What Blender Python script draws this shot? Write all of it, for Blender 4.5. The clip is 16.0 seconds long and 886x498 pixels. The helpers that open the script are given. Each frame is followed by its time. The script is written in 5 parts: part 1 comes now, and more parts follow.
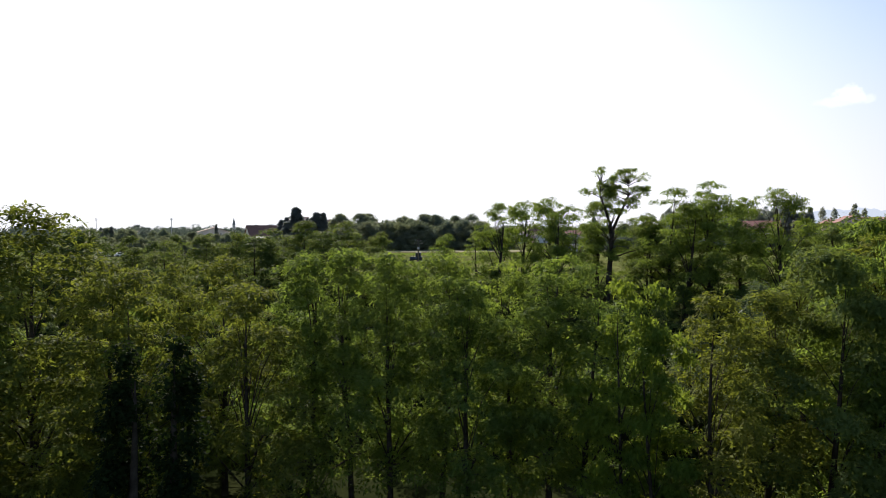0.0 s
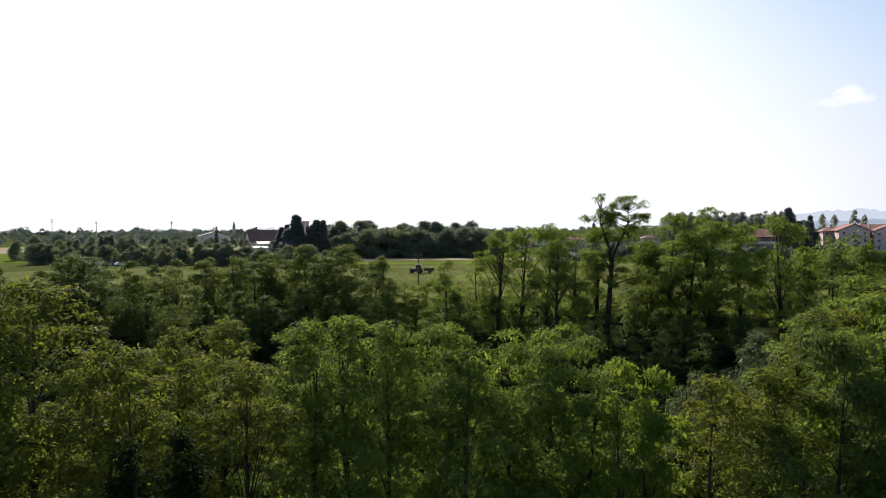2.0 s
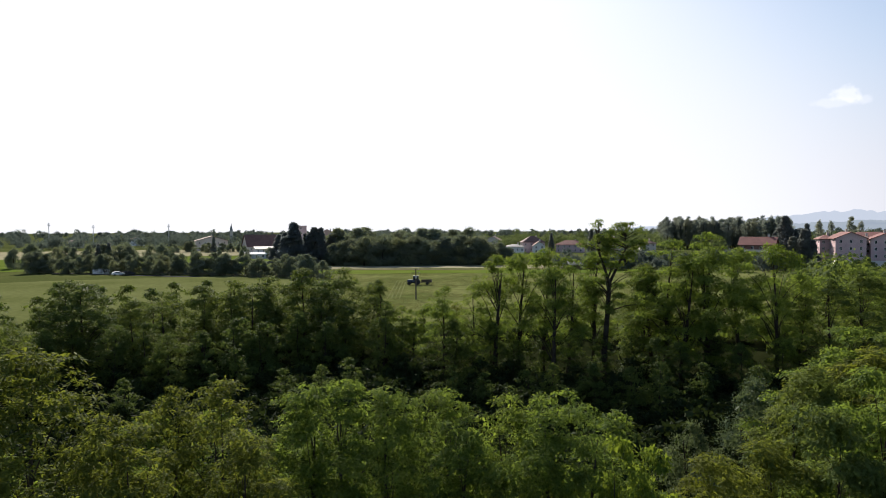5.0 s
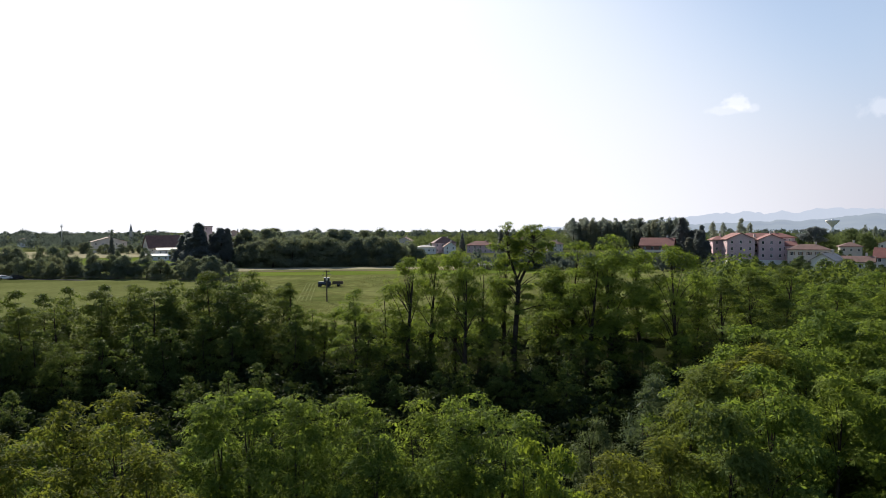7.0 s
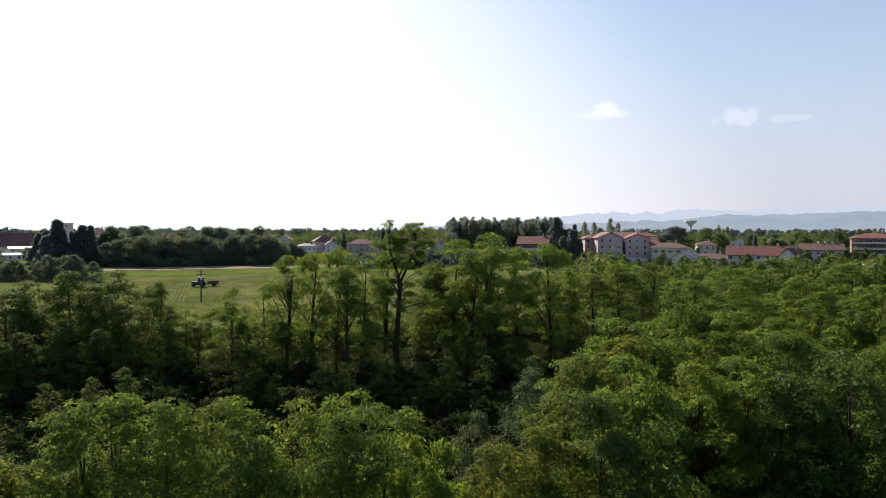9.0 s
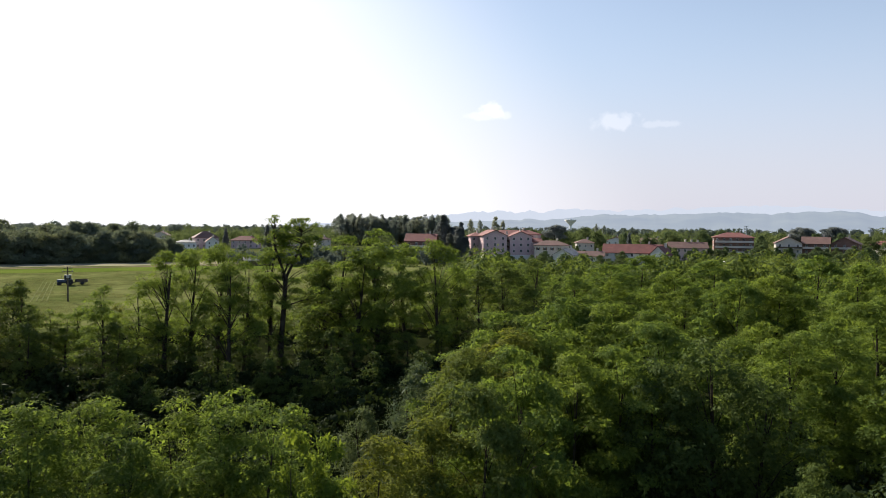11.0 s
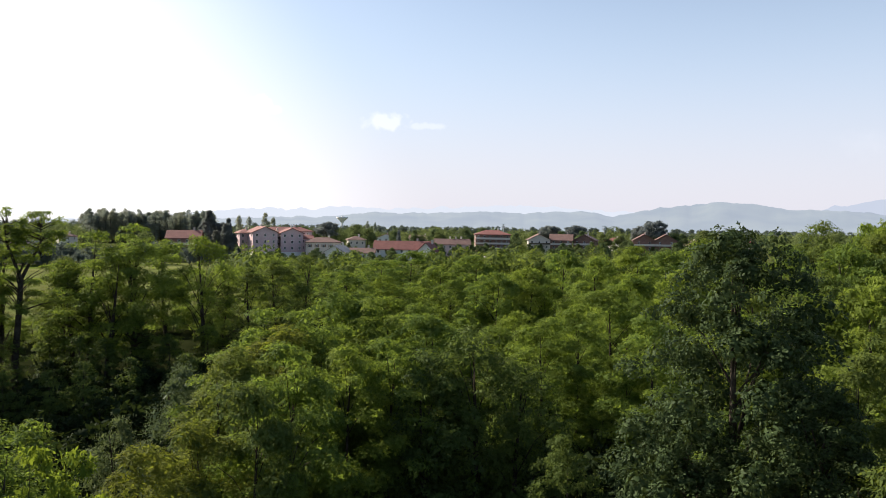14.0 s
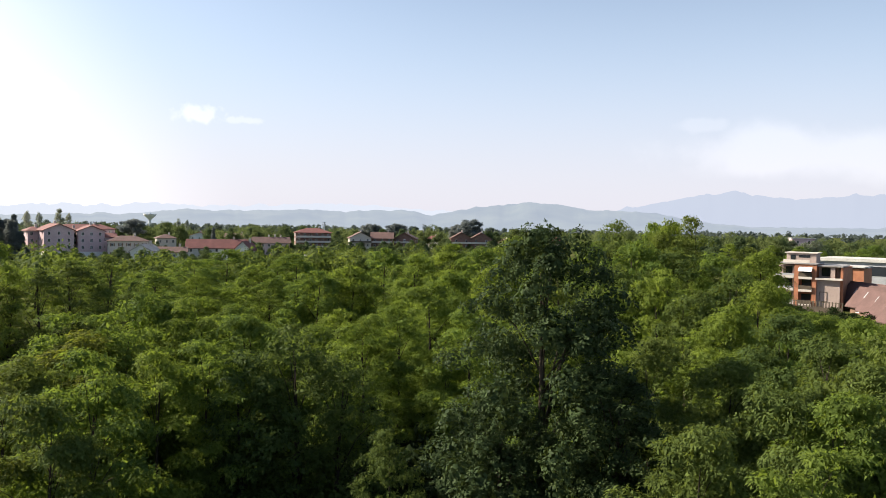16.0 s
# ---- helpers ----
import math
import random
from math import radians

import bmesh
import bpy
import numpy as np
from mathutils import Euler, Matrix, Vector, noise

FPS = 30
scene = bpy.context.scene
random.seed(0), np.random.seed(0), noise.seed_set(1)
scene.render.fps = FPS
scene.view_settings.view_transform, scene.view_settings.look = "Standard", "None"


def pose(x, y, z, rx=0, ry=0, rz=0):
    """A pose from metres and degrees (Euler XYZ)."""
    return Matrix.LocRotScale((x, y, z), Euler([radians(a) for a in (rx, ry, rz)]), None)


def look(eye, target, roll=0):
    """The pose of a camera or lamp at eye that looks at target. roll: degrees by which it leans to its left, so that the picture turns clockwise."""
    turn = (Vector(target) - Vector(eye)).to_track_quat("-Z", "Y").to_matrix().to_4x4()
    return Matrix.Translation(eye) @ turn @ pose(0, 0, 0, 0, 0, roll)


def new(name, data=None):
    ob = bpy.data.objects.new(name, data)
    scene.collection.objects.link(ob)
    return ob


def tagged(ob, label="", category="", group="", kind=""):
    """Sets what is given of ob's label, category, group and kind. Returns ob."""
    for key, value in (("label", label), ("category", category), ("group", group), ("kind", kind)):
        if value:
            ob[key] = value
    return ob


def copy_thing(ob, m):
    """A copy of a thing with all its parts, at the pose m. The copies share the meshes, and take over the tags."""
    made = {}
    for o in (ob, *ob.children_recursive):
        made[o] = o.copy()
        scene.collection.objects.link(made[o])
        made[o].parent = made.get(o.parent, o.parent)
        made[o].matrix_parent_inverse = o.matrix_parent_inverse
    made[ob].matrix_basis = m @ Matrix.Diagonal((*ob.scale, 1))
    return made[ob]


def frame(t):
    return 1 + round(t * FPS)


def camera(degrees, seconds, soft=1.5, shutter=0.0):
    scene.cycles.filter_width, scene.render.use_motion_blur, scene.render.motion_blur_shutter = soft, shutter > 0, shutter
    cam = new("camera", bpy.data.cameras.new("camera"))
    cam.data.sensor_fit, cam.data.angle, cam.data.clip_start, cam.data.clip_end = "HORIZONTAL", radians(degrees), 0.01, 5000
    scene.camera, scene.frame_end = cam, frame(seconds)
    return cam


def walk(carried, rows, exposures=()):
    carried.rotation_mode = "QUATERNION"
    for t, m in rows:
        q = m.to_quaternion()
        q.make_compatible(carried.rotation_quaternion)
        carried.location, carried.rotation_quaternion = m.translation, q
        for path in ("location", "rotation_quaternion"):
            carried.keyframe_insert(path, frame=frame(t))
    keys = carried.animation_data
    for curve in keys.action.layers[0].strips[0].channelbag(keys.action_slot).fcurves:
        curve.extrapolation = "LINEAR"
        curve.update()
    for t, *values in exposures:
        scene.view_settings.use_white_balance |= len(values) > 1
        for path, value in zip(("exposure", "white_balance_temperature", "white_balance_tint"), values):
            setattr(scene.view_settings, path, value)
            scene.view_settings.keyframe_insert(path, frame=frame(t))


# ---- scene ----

# ======== camera and its flight: a drone climbs straight up, then turns to its right where it hovers ========
cam = camera(63.76, 16.0, soft=0.8)
ROWS = [
    # seconds, height, degrees to the right, tilt, lean
    (0.0, 9.60, 0.05, -1.61, 0.22), (0.5, 10.40, 0.05, -1.61, 0.22), (1.0, 11.25, 0.05, -1.61, 0.22),
    (1.5, 12.13, 0.05, -1.61, 0.22), (2.0, 13.01, 0.05, -1.61, 0.22), (2.5, 13.78, 0.05, -1.61, 0.22),
    (3.0, 14.46, 0.05, -1.61, 0.22), (3.5, 15.08, 0.05, -1.61, 0.22), (4.0, 15.58, 0.05, -1.61, 0.22),
    (4.5, 15.97, 0.07, -1.60, 0.22), (5.0, 16.26, 0.25, -1.58, 0.22), (5.5, 16.44, 1.15, -1.56, 0.22),
    (6.0, 16.50, 2.70, -1.55, 0.22), (6.5, 16.50, 4.98, -1.56, 0.20), (7.0, 16.50, 7.35, -1.57, 0.17),
    (7.5, 16.49, 9.73, -1.60, 0.12), (8.0, 16.47, 12.10, -1.63, 0.07), (8.5, 16.44, 14.47, -1.65, 0.02),
    (9.0, 16.40, 16.84, -1.69, -0.05), (10.25, 16.27, 22.55, -1.79, -0.32), (11.5, 16.15, 28.47, -1.87, -0.58),
    (12.0, 16.12, 31.53, -1.88, -0.64), (12.5, 16.10, 34.62, -1.89, -0.68), (13.0, 16.07, 37.73, -1.88, -0.72),
    (13.5, 16.05, 40.83, -1.87, -0.76), (14.0, 16.03, 44.05, -1.86, -0.80), (14.5, 16.01, 47.49, -1.85, -0.86),
    (15.0, 15.99, 51.08, -1.82, -0.89), (15.5, 15.97, 54.74, -1.81, -0.93), (16.0, 15.95, 58.36, -1.78, -0.96),
]
walk(cam, [(t, pose(0, 0, z, 90 + tilt, lean, -right)) for t, z, right, tilt, lean in ROWS], [(0.0, 1.0, 6250, 10), (1.5, 0.94, 6250, 10), (4.0, 0.86, 6250, 10), (6.0, 0.80, 6250, 10), (9.0, 0.88, 6250, 10), (11.5, 1.0, 6450, 10), (13.0, 1.11, 6550, 10), (16.0, 1.21, 6620, 10)])

# ======== sky and sun ========
SUN_AZ, SUN_EL = -16.0, 31.0


def toward(az, el=0.0):
    """The direction at az degrees to the right of north and el degrees up."""
    a, e = radians(az), radians(el)
    return Vector((math.sin(a) * math.cos(e), math.cos(a) * math.cos(e), math.sin(e)))


def at(az, dist, z=0.0):
    """The place at that bearing and distance from where the drone takes off."""
    v = toward(az)
    return Vector((v.x * dist, v.y * dist, z))


world = bpy.data.worlds.new("sky")
scene.world = world
world.use_nodes = True
wn, wl = world.node_tree.nodes, world.node_tree.links
background = wn["Background"]
sky = wn.new("ShaderNodeTexSky")
sky.sky_type, sky.sun_disc = "NISHITA", False
sky.sun_elevation, sky.sun_rotation = radians(SUN_EL), radians(SUN_AZ)
sky.altitude, sky.air_density, sky.dust_density, sky.ozone_density = 100, 1.0, 1.6, 1.2
direction = wn.new("ShaderNodeTexCoord")
colour = sky.outputs["Color"]


def cloud(colour, az, el, wide, high, scale, thick, seed):
    """Mixes one small cloud into the sky: an uneven patch of noise that fades towards its rim."""
    sub = wn.new("ShaderNodeVectorMath")
    sub.operation = "SUBTRACT"
    wl.new(direction.outputs["Generated"], sub.inputs[0])
    sub.inputs[1].default_value = toward(az, el)
    turn = wn.new("ShaderNodeVectorRotate")
    turn.rotation_type = "Z_AXIS"
    turn.inputs["Angle"].default_value = radians(az)
    wl.new(sub.outputs[0], turn.inputs["Vector"])
    size = wn.new("ShaderNodeVectorMath")
    size.operation = "MULTIPLY"
    size.inputs[1].default_value = (1 / wide, 0.0, 1 / high)
    wl.new(turn.outputs[0], size.inputs[0])
    far = wn.new("ShaderNodeVectorMath")
    far.operation = "LENGTH"
    wl.new(size.outputs[0], far.inputs[0])
    puff = wn.new("ShaderNodeTexNoise")
    puff.noise_dimensions = "4D"
    puff.inputs["W"].default_value, puff.inputs["Scale"].default_value, puff.inputs["Detail"].default_value = seed, scale, 6
    wl.new(direction.outputs["Generated"], puff.inputs["Vector"])
    gap = wn.new("ShaderNodeMath")
    gap.operation = "SUBTRACT"
    wl.new(puff.outputs["Fac"], gap.inputs[0])
    scaled = wn.new("ShaderNodeMath")
    scaled.operation = "MULTIPLY"
    scaled.inputs[1].default_value = 0.55
    wl.new(far.outputs["Value"], scaled.inputs[0])
    wl.new(scaled.outputs[0], gap.inputs[1])
    soft = wn.new("ShaderNodeMapRange")
    soft.interpolation_type = "SMOOTHSTEP"
    soft.inputs["From Min"].default_value, soft.inputs["From Max"].default_value = 0.02, 0.30
    soft.inputs["To Max"].default_value = thick
    wl.new(gap.outputs[0], soft.inputs["Value"])
    mix = wn.new("ShaderNodeMix")
    mix.data_type = "RGBA"
    wl.new(soft.outputs["Result"], mix.inputs["Factor"])
    wl.new(colour, mix.inputs["A"])
    mix.inputs["B"].default_value = (8.6, 8.4, 8.6, 1)
    return mix.outputs["Result"]


# bright summer haze that thickens towards the horizon all round
up = wn.new("ShaderNodeSeparateXYZ")
wl.new(direction.outputs["Generated"], up.inputs[0])
haze = wn.new("ShaderNodeMapRange")
haze.interpolation_type = "SMOOTHSTEP"
haze.inputs["From Min"].default_value, haze.inputs["From Max"].default_value = -0.02, 0.50
haze.inputs["To Min"].default_value, haze.inputs["To Max"].default_value = 0.90, 0.0
wl.new(up.outputs["Z"], haze.inputs["Value"])
# it scatters forward: thin and blue on the side away from the sun
side = wn.new("ShaderNodeVectorMath")
side.operation = "DOT_PRODUCT"
wl.new(direction.outputs["Generated"], side.inputs[0])
side.inputs[1].default_value = toward(-12, 37) - Vector((0, 0, 0.95))
forward = wn.new("ShaderNodeMapRange")
forward.interpolation_type = "SMOOTHSTEP"
forward.inputs["From Min"].default_value, forward.inputs["From Max"].default_value = -0.75, -0.10
forward.inputs["To Min"].default_value = 0.32
wl.new(side.outputs["Value"], forward.inputs["Value"])
thick = wn.new("ShaderNodeMath")
thick.operation = "MULTIPLY"
wl.new(haze.outputs["Result"], thick.inputs[0])
wl.new(forward.outputs["Result"], thick.inputs[1])
hazy = wn.new("ShaderNodeMix")
hazy.data_type = "RGBA"
wl.new(thick.outputs[0], hazy.inputs["Factor"])
wl.new(colour, hazy.inputs["A"])
# lavender low down, clearer blue higher up
veil = wn.new("ShaderNodeMapRange")
veil.interpolation_type = "SMOOTHSTEP"
veil.inputs["From Min"].default_value, veil.inputs["From Max"].default_value = 0.03, 0.26
wl.new(up.outputs["Z"], veil.inputs["Value"])
tone = wn.new("ShaderNodeMix")
tone.data_type = "RGBA"
wl.new(veil.outputs["Result"], tone.inputs["Factor"])
tone.inputs["A"].default_value, tone.inputs["B"].default_value = (4.90, 4.88, 5.60, 1), (4.35, 5.0, 6.15, 1)
wl.new(tone.outputs["Result"], hazy.inputs["B"])
colour = hazy.outputs["Result"]
# on the sun's side the haze glows white
halo = wn.new("ShaderNodeMapRange")
halo.interpolation_type = "SMOOTHSTEP"
halo.inputs["From Min"].default_value, halo.inputs["From Max"].default_value = 0.43, 0.70
halo.inputs["To Max"].default_value = 0.92
wl.new(side.outputs["Value"], halo.inputs["Value"])
glare = wn.new("ShaderNodeMix")
glare.data_type = "RGBA"
wl.new(halo.outputs["Result"], glare.inputs["Factor"])
wl.new(colour, glare.inputs["A"])
glare.inputs["B"].default_value = (8.0, 7.9, 8.1, 1)
colour = glare.outputs["Result"]
colour = cloud(colour, 29.7, 9.15, 0.020, 0.014, 75, 0.50, 1.3)
colour = cloud(colour, 29.2, 8.75, 0.046, 0.008, 46, 0.26, 3.6)
colour = cloud(colour, 39.3, 8.2, 0.042, 0.017, 60, 0.25, 4.1)
colour = cloud(colour, 42.7, 7.9, 0.040, 0.007, 60, 0.15, 7.7)
colour = cloud(colour, 85.0, 5.6, 0.24, 0.050, 9, 0.17, 2.2)
colour = cloud(colour, 78.0, 7.9, 0.05, 0.012, 26, 0.08, 5.5)
wl.new(colour, background.inputs["Color"])
background.inputs["Strength"].default_value = 0.0762

sun = new("sun", bpy.data.lights.new("sun", "SUN"))
sun.data.energy, sun.data.angle, sun.data.color = 5.0, radians(0.55), (1.0, 0.91, 0.76)
sun.matrix_world = look(toward(SUN_AZ, SUN_EL) * 60, (0, 0, 0))

# ======== materials ========


def material(name, rough=0.8, metal=0.0):
    m = bpy.data.materials.new(name)
    m.use_nodes = True
    b = m.node_tree.nodes["Principled BSDF"]
    b.inputs["Roughness"].default_value, b.inputs["Metallic"].default_value = rough, metal
    return m, m.node_tree.nodes, m.node_tree.links, b


def ramp(nodes, links, value, stops):
    r = nodes.new("ShaderNodeValToRGB")
    e = r.color_ramp.elements
    while len(e) < len(stops):
        e.new(0.5)
    for k, (p, c) in enumerate(stops):
        e[k].position, e[k].color = p, (*c, 1)
    links.new(value, r.inputs["Fac"])
    return r.outputs["Color"]


def noise_of(nodes, links, scale, detail=4, coords="Object", stretch=None):
    tc = nodes.new("ShaderNodeTexCoord")
    n = nodes.new("ShaderNodeTexNoise")
    n.inputs["Scale"].default_value, n.inputs["Detail"].default_value = scale, detail
    src = tc.outputs[coords]
    if stretch:
        mp = nodes.new("ShaderNodeMapping")
        mp.inputs["Scale"].default_value = stretch
        links.new(src, mp.inputs["Vector"])
        src = mp.outputs["Vector"]
    links.new(src, n.inputs["Vector"])
    return n.outputs["Fac"]


def blend(nodes, links, a, b, fac, mode="MIX"):
    m = nodes.new("ShaderNodeMix")
    m.data_type, m.blend_type = "RGBA", mode
    for socket, v in (("A", a), ("B", b), ("Factor", fac)):
        if isinstance(v, (int, float)):
            m.inputs[socket].default_value = v
        elif isinstance(v, tuple):
            m.inputs[socket].default_value = (*v, 1)
        else:
            links.new(v, m.inputs[socket])
    return m.outputs["Result"]


def bump(nodes, links, b, value, strength, dist):
    n = nodes.new("ShaderNodeBump")
    n.inputs["Strength"].default_value, n.inputs["Distance"].default_value = strength, dist
    links.new(value, n.inputs["Height"])
    links.new(n.outputs["Normal"], b.inputs["Normal"])


def leaf_material(name, dark, light, glow, rough=0.6, through_leaf=0.42, clump=0.55):
    """Leaves: each leaf a little different, each bough and each tree too; light shines through them."""
    m, n, l, b = material(name, rough)
    geo = n.new("ShaderNodeNewGeometry")
    info = n.new("ShaderNodeObjectInfo")
    patch = noise_of(n, l, clump, 3)
    mixed = n.new("ShaderNodeMath")
    mixed.operation = "MULTIPLY_ADD"
    l.new(geo.outputs["Random Per Island"], mixed.inputs[0])
    mixed.inputs[1].default_value = 0.30
    half = n.new("ShaderNodeMath")
    half.operation = "MULTIPLY"
    half.inputs[1].default_value = 0.75
    l.new(patch, half.inputs[0])
    l.new(half.outputs[0], mixed.inputs[2])
    base = ramp(n, l, mixed.outputs[0], [(0.20, dark), (0.5, tuple((p + q) / 2 for p, q in zip(dark, light))), (0.80, light)])
    tint = ramp(n, l, info.outputs["Random"], [(0.0, (0.72, 0.80, 0.90)), (0.35, (0.90, 0.94, 0.98)), (0.7, (1.04, 1.02, 0.96)), (1.0, (1.20, 1.10, 0.88))])
    base = blend(n, l, base, tint, 1.0, "MULTIPLY")
    l.new(base, b.inputs["Base Color"])
    b.inputs["Specular IOR Level"].default_value = 0.04
    tr = n.new("ShaderNodeBsdfTranslucent")
    l.new(blend(n, l, base, glow, 0.55), tr.inputs["Color"])
    mx = n.new("ShaderNodeMixShader")
    mx.inputs["Fac"].default_value = through_leaf
    l.new(b.outputs["BSDF"], mx.inputs[1])
    l.new(tr.outputs["BSDF"], mx.inputs[2])
    l.new(mx.outputs["Shader"], n["Material Output"].inputs["Surface"])
    return m


def plain(name, c1, c2, scale, rough=0.8, metal=0.0, detail=5, fine=None, relief=0.0, contrast=1.0):
    """A surface of two near colours in uneven patches, with a finer grain and relief on it."""
    m, n, l, b = material(name, rough, metal)
    c = ramp(n, l, noise_of(n, l, scale, detail), [(0.32, c1), (0.68, c2)])
    if fine:
        grain = noise_of(n, l, fine, 3)
        c = blend(n, l, c, ramp(n, l, grain, [(0.3, (1 - 0.22 * contrast,) * 3), (0.7, (1 + 0.15 * contrast,) * 3)]), 0.7, "MULTIPLY")
        if relief:
            bump(n, l, b, grain, 0.5, relief)
    l.new(c, b.inputs["Base Color"])
    if rough >= 0.9:
        b.inputs["Specular IOR Level"].default_value = 0.0
    return m


LOCUST = leaf_material("locust leaves", (0.022, 0.038, 0.010), (0.164, 0.222, 0.050), (0.31, 0.41, 0.040), 0.7, 0.42)
LOCUST_OLIVE = leaf_material("olive locust leaves", (0.024, 0.034, 0.009), (0.140, 0.162, 0.032), (0.29, 0.325, 0.028), 0.7, 0.40)
LOCUST_DARK = leaf_material("dark locust leaves", (0.030, 0.050, 0.016), (0.112, 0.150, 0.038), (0.13, 0.17, 0.03))
LOCUST_MID = leaf_material("mid-green locust leaves", (0.026, 0.040, 0.013), (0.122, 0.162, 0.044), (0.23, 0.285, 0.035), 0.7, 0.36)
# blue-grey base colour stands in for the haze over the distance
WOODS_LEAF = leaf_material("far woodland leaves blued for haze", (0.058, 0.076, 0.080), (0.108, 0.128, 0.108), (0.13, 0.16, 0.11), 0.9, 0.40, 0.05)
# the deep shade between the tree rows is painted into this leaf colour
SHADE_LEAF = leaf_material("undergrowth leaves darkened for shade", (0.016, 0.024, 0.010), (0.036, 0.052, 0.018), (0.05, 0.07, 0.01), 0.8, 0.2)
YELLOW_LEAF = leaf_material("yellow-green young leaves", (0.050, 0.084, 0.014), (0.150, 0.205, 0.030), (0.31, 0.38, 0.03))
OAK_LEAF = leaf_material("glossy dark green leaves", (0.012, 0.022, 0.010), (0.070, 0.098, 0.036), (0.09, 0.12, 0.02), 0.55, 0.20, 0.8)
WILLOW_LEAF = leaf_material("grey-green willow leaves", (0.055, 0.080, 0.038), (0.110, 0.140, 0.075), (0.16, 0.20, 0.06), 0.5, 0.3)
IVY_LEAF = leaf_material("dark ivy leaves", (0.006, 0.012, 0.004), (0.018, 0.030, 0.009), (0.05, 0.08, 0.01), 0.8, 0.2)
# haze is put into this leaf colour: lighter and greyer than foliage
FAR_LEAF = leaf_material("far tree leaves paled for haze", (0.108, 0.126, 0.108), (0.178, 0.200, 0.124), (0.20, 0.23, 0.09), 0.8, 0.40, 0.12)
GARDEN_LEAF = leaf_material("garden tree leaves", (0.044, 0.066, 0.034), (0.115, 0.150, 0.062), (0.16, 0.20, 0.06), 0.8, 0.40, 0.12)
GRASS_LEAF = leaf_material("seeding meadow grass", (0.070, 0.082, 0.028), (0.175, 0.170, 0.070), (0.20, 0.20, 0.06), 0.8, 0.35, 0.08)
# needles and poplar leaves lightened, more see-through, to imitate haze before them
CONIFER = leaf_material("conifer needles paled for haze", (0.110, 0.122, 0.126), (0.175, 0.190, 0.175), (0.24, 0.26, 0.24), 0.7, 0.48, 0.3)
POPLAR_LEAF = leaf_material("poplar leaves greyed for haze", (0.165, 0.180, 0.165), (0.245, 0.262, 0.215), (0.27, 0.30, 0.22), 0.8, 0.48, 0.3)
BARK = plain("grey-brown bark", (0.028, 0.023, 0.018), (0.066, 0.056, 0.044), 2.2, 0.9, fine=14, relief=0.03)
GROUND = plain("rough meadow and soil", (0.045, 0.058, 0.018), (0.090, 0.098, 0.036), 0.02, 0.95, fine=0.9, relief=0.05)
# litter with the wood's shade painted in: base colour near black
UNDER = plain("leaf litter and low growth darkened for shade", (0.010, 0.014, 0.005), (0.026, 0.030, 0.012), 0.3, 0.95, fine=3, relief=0.05)
CROP = plain("young green crop", (0.082, 0.093, 0.032), (0.115, 0.126, 0.050), 0.035, 0.9, fine=0.7, relief=0.05)
CROP_LIGHT = plain("short bright green grass", (0.072, 0.105, 0.018), (0.110, 0.140, 0.030), 0.05, 0.9, fine=1.5)
MEADOW = plain("pale unmown meadow", (0.076, 0.092, 0.029), (0.135, 0.142, 0.054), 0.05, 0.9, fine=0.3, relief=0.05, contrast=2.0)
MEADOW_CUT = plain("pale cut grass", (0.125, 0.140, 0.060), (0.180, 0.192, 0.092), 0.4, 0.95, fine=3)
STUBBLE = plain("beige mown strip", (0.210, 0.190, 0.120), (0.280, 0.255, 0.175), 0.06, 0.95, fine=1.2)
SOIL = plain("light brown tilled soil", (0.120, 0.098, 0.065), (0.170, 0.140, 0.095), 0.05, 0.95, fine=1.0)
ASPHALT = plain("grey asphalt", (0.045, 0.045, 0.047), (0.065, 0.064, 0.062), 0.4, 0.9, fine=6)
PINK = plain("pale pink render", (0.490, 0.362, 0.378), (0.560, 0.425, 0.440), 0.35, 0.9, fine=3, relief=0.004, contrast=0.5)
CREAM = plain("cream render", (0.490, 0.445, 0.400), (0.570, 0.520, 0.470), 0.3, 0.9, fine=3, relief=0.004, contrast=0.4)
WHITE = plain("white render", (0.620, 0.610, 0.600), (0.720, 0.710, 0.700), 0.4, 0.85, fine=3, relief=0.004, contrast=0.3)
BROWN = plain("dull brown brick", (0.150, 0.085, 0.068), (0.215, 0.125, 0.098), 0.8, 0.85, fine=9, relief=0.006)
BRICK = plain("orange-brown brick facing", (0.300, 0.120, 0.065), (0.400, 0.165, 0.085), 0.8, 0.85, fine=9, relief=0.006)
GREY = plain("grey painted metal", (0.280, 0.290, 0.310), (0.360, 0.370, 0.390), 0.5, 0.55, fine=6)
ROOF_GREY = plain("weathered grey roof sheet", (0.190, 0.180, 0.175), (0.300, 0.285, 0.270), 0.4, 0.7, fine=5)
CONCRETE = plain("light concrete", (0.420, 0.410, 0.390), (0.520, 0.505, 0.480), 0.3, 0.9, fine=4, relief=0.004)
BEIGE = plain("pinkish beige render", (0.350, 0.275, 0.245), (0.420, 0.330, 0.295), 0.25, 0.9, fine=2.5, contrast=0.4)
RUST = plain("reddish brown roof sheets", (0.070, 0.038, 0.034), (0.115, 0.064, 0.058), 0.3, 0.85, fine=3)
WOOD = plain("weathered dark wood", (0.060, 0.045, 0.032), (0.110, 0.085, 0.060), 1.0, 0.85, fine=10)
SHUTTER = plain("brown shutters", (0.120, 0.070, 0.045), (0.170, 0.100, 0.065), 0.9, 0.7, fine=8)
STEEL = plain("galvanised steel", (0.380, 0.390, 0.400), (0.470, 0.480, 0.490), 0.8, 0.45, 0.6)
BLACK = plain("black rubber", (0.015, 0.015, 0.016), (0.030, 0.030, 0.030), 2.0, 0.8)
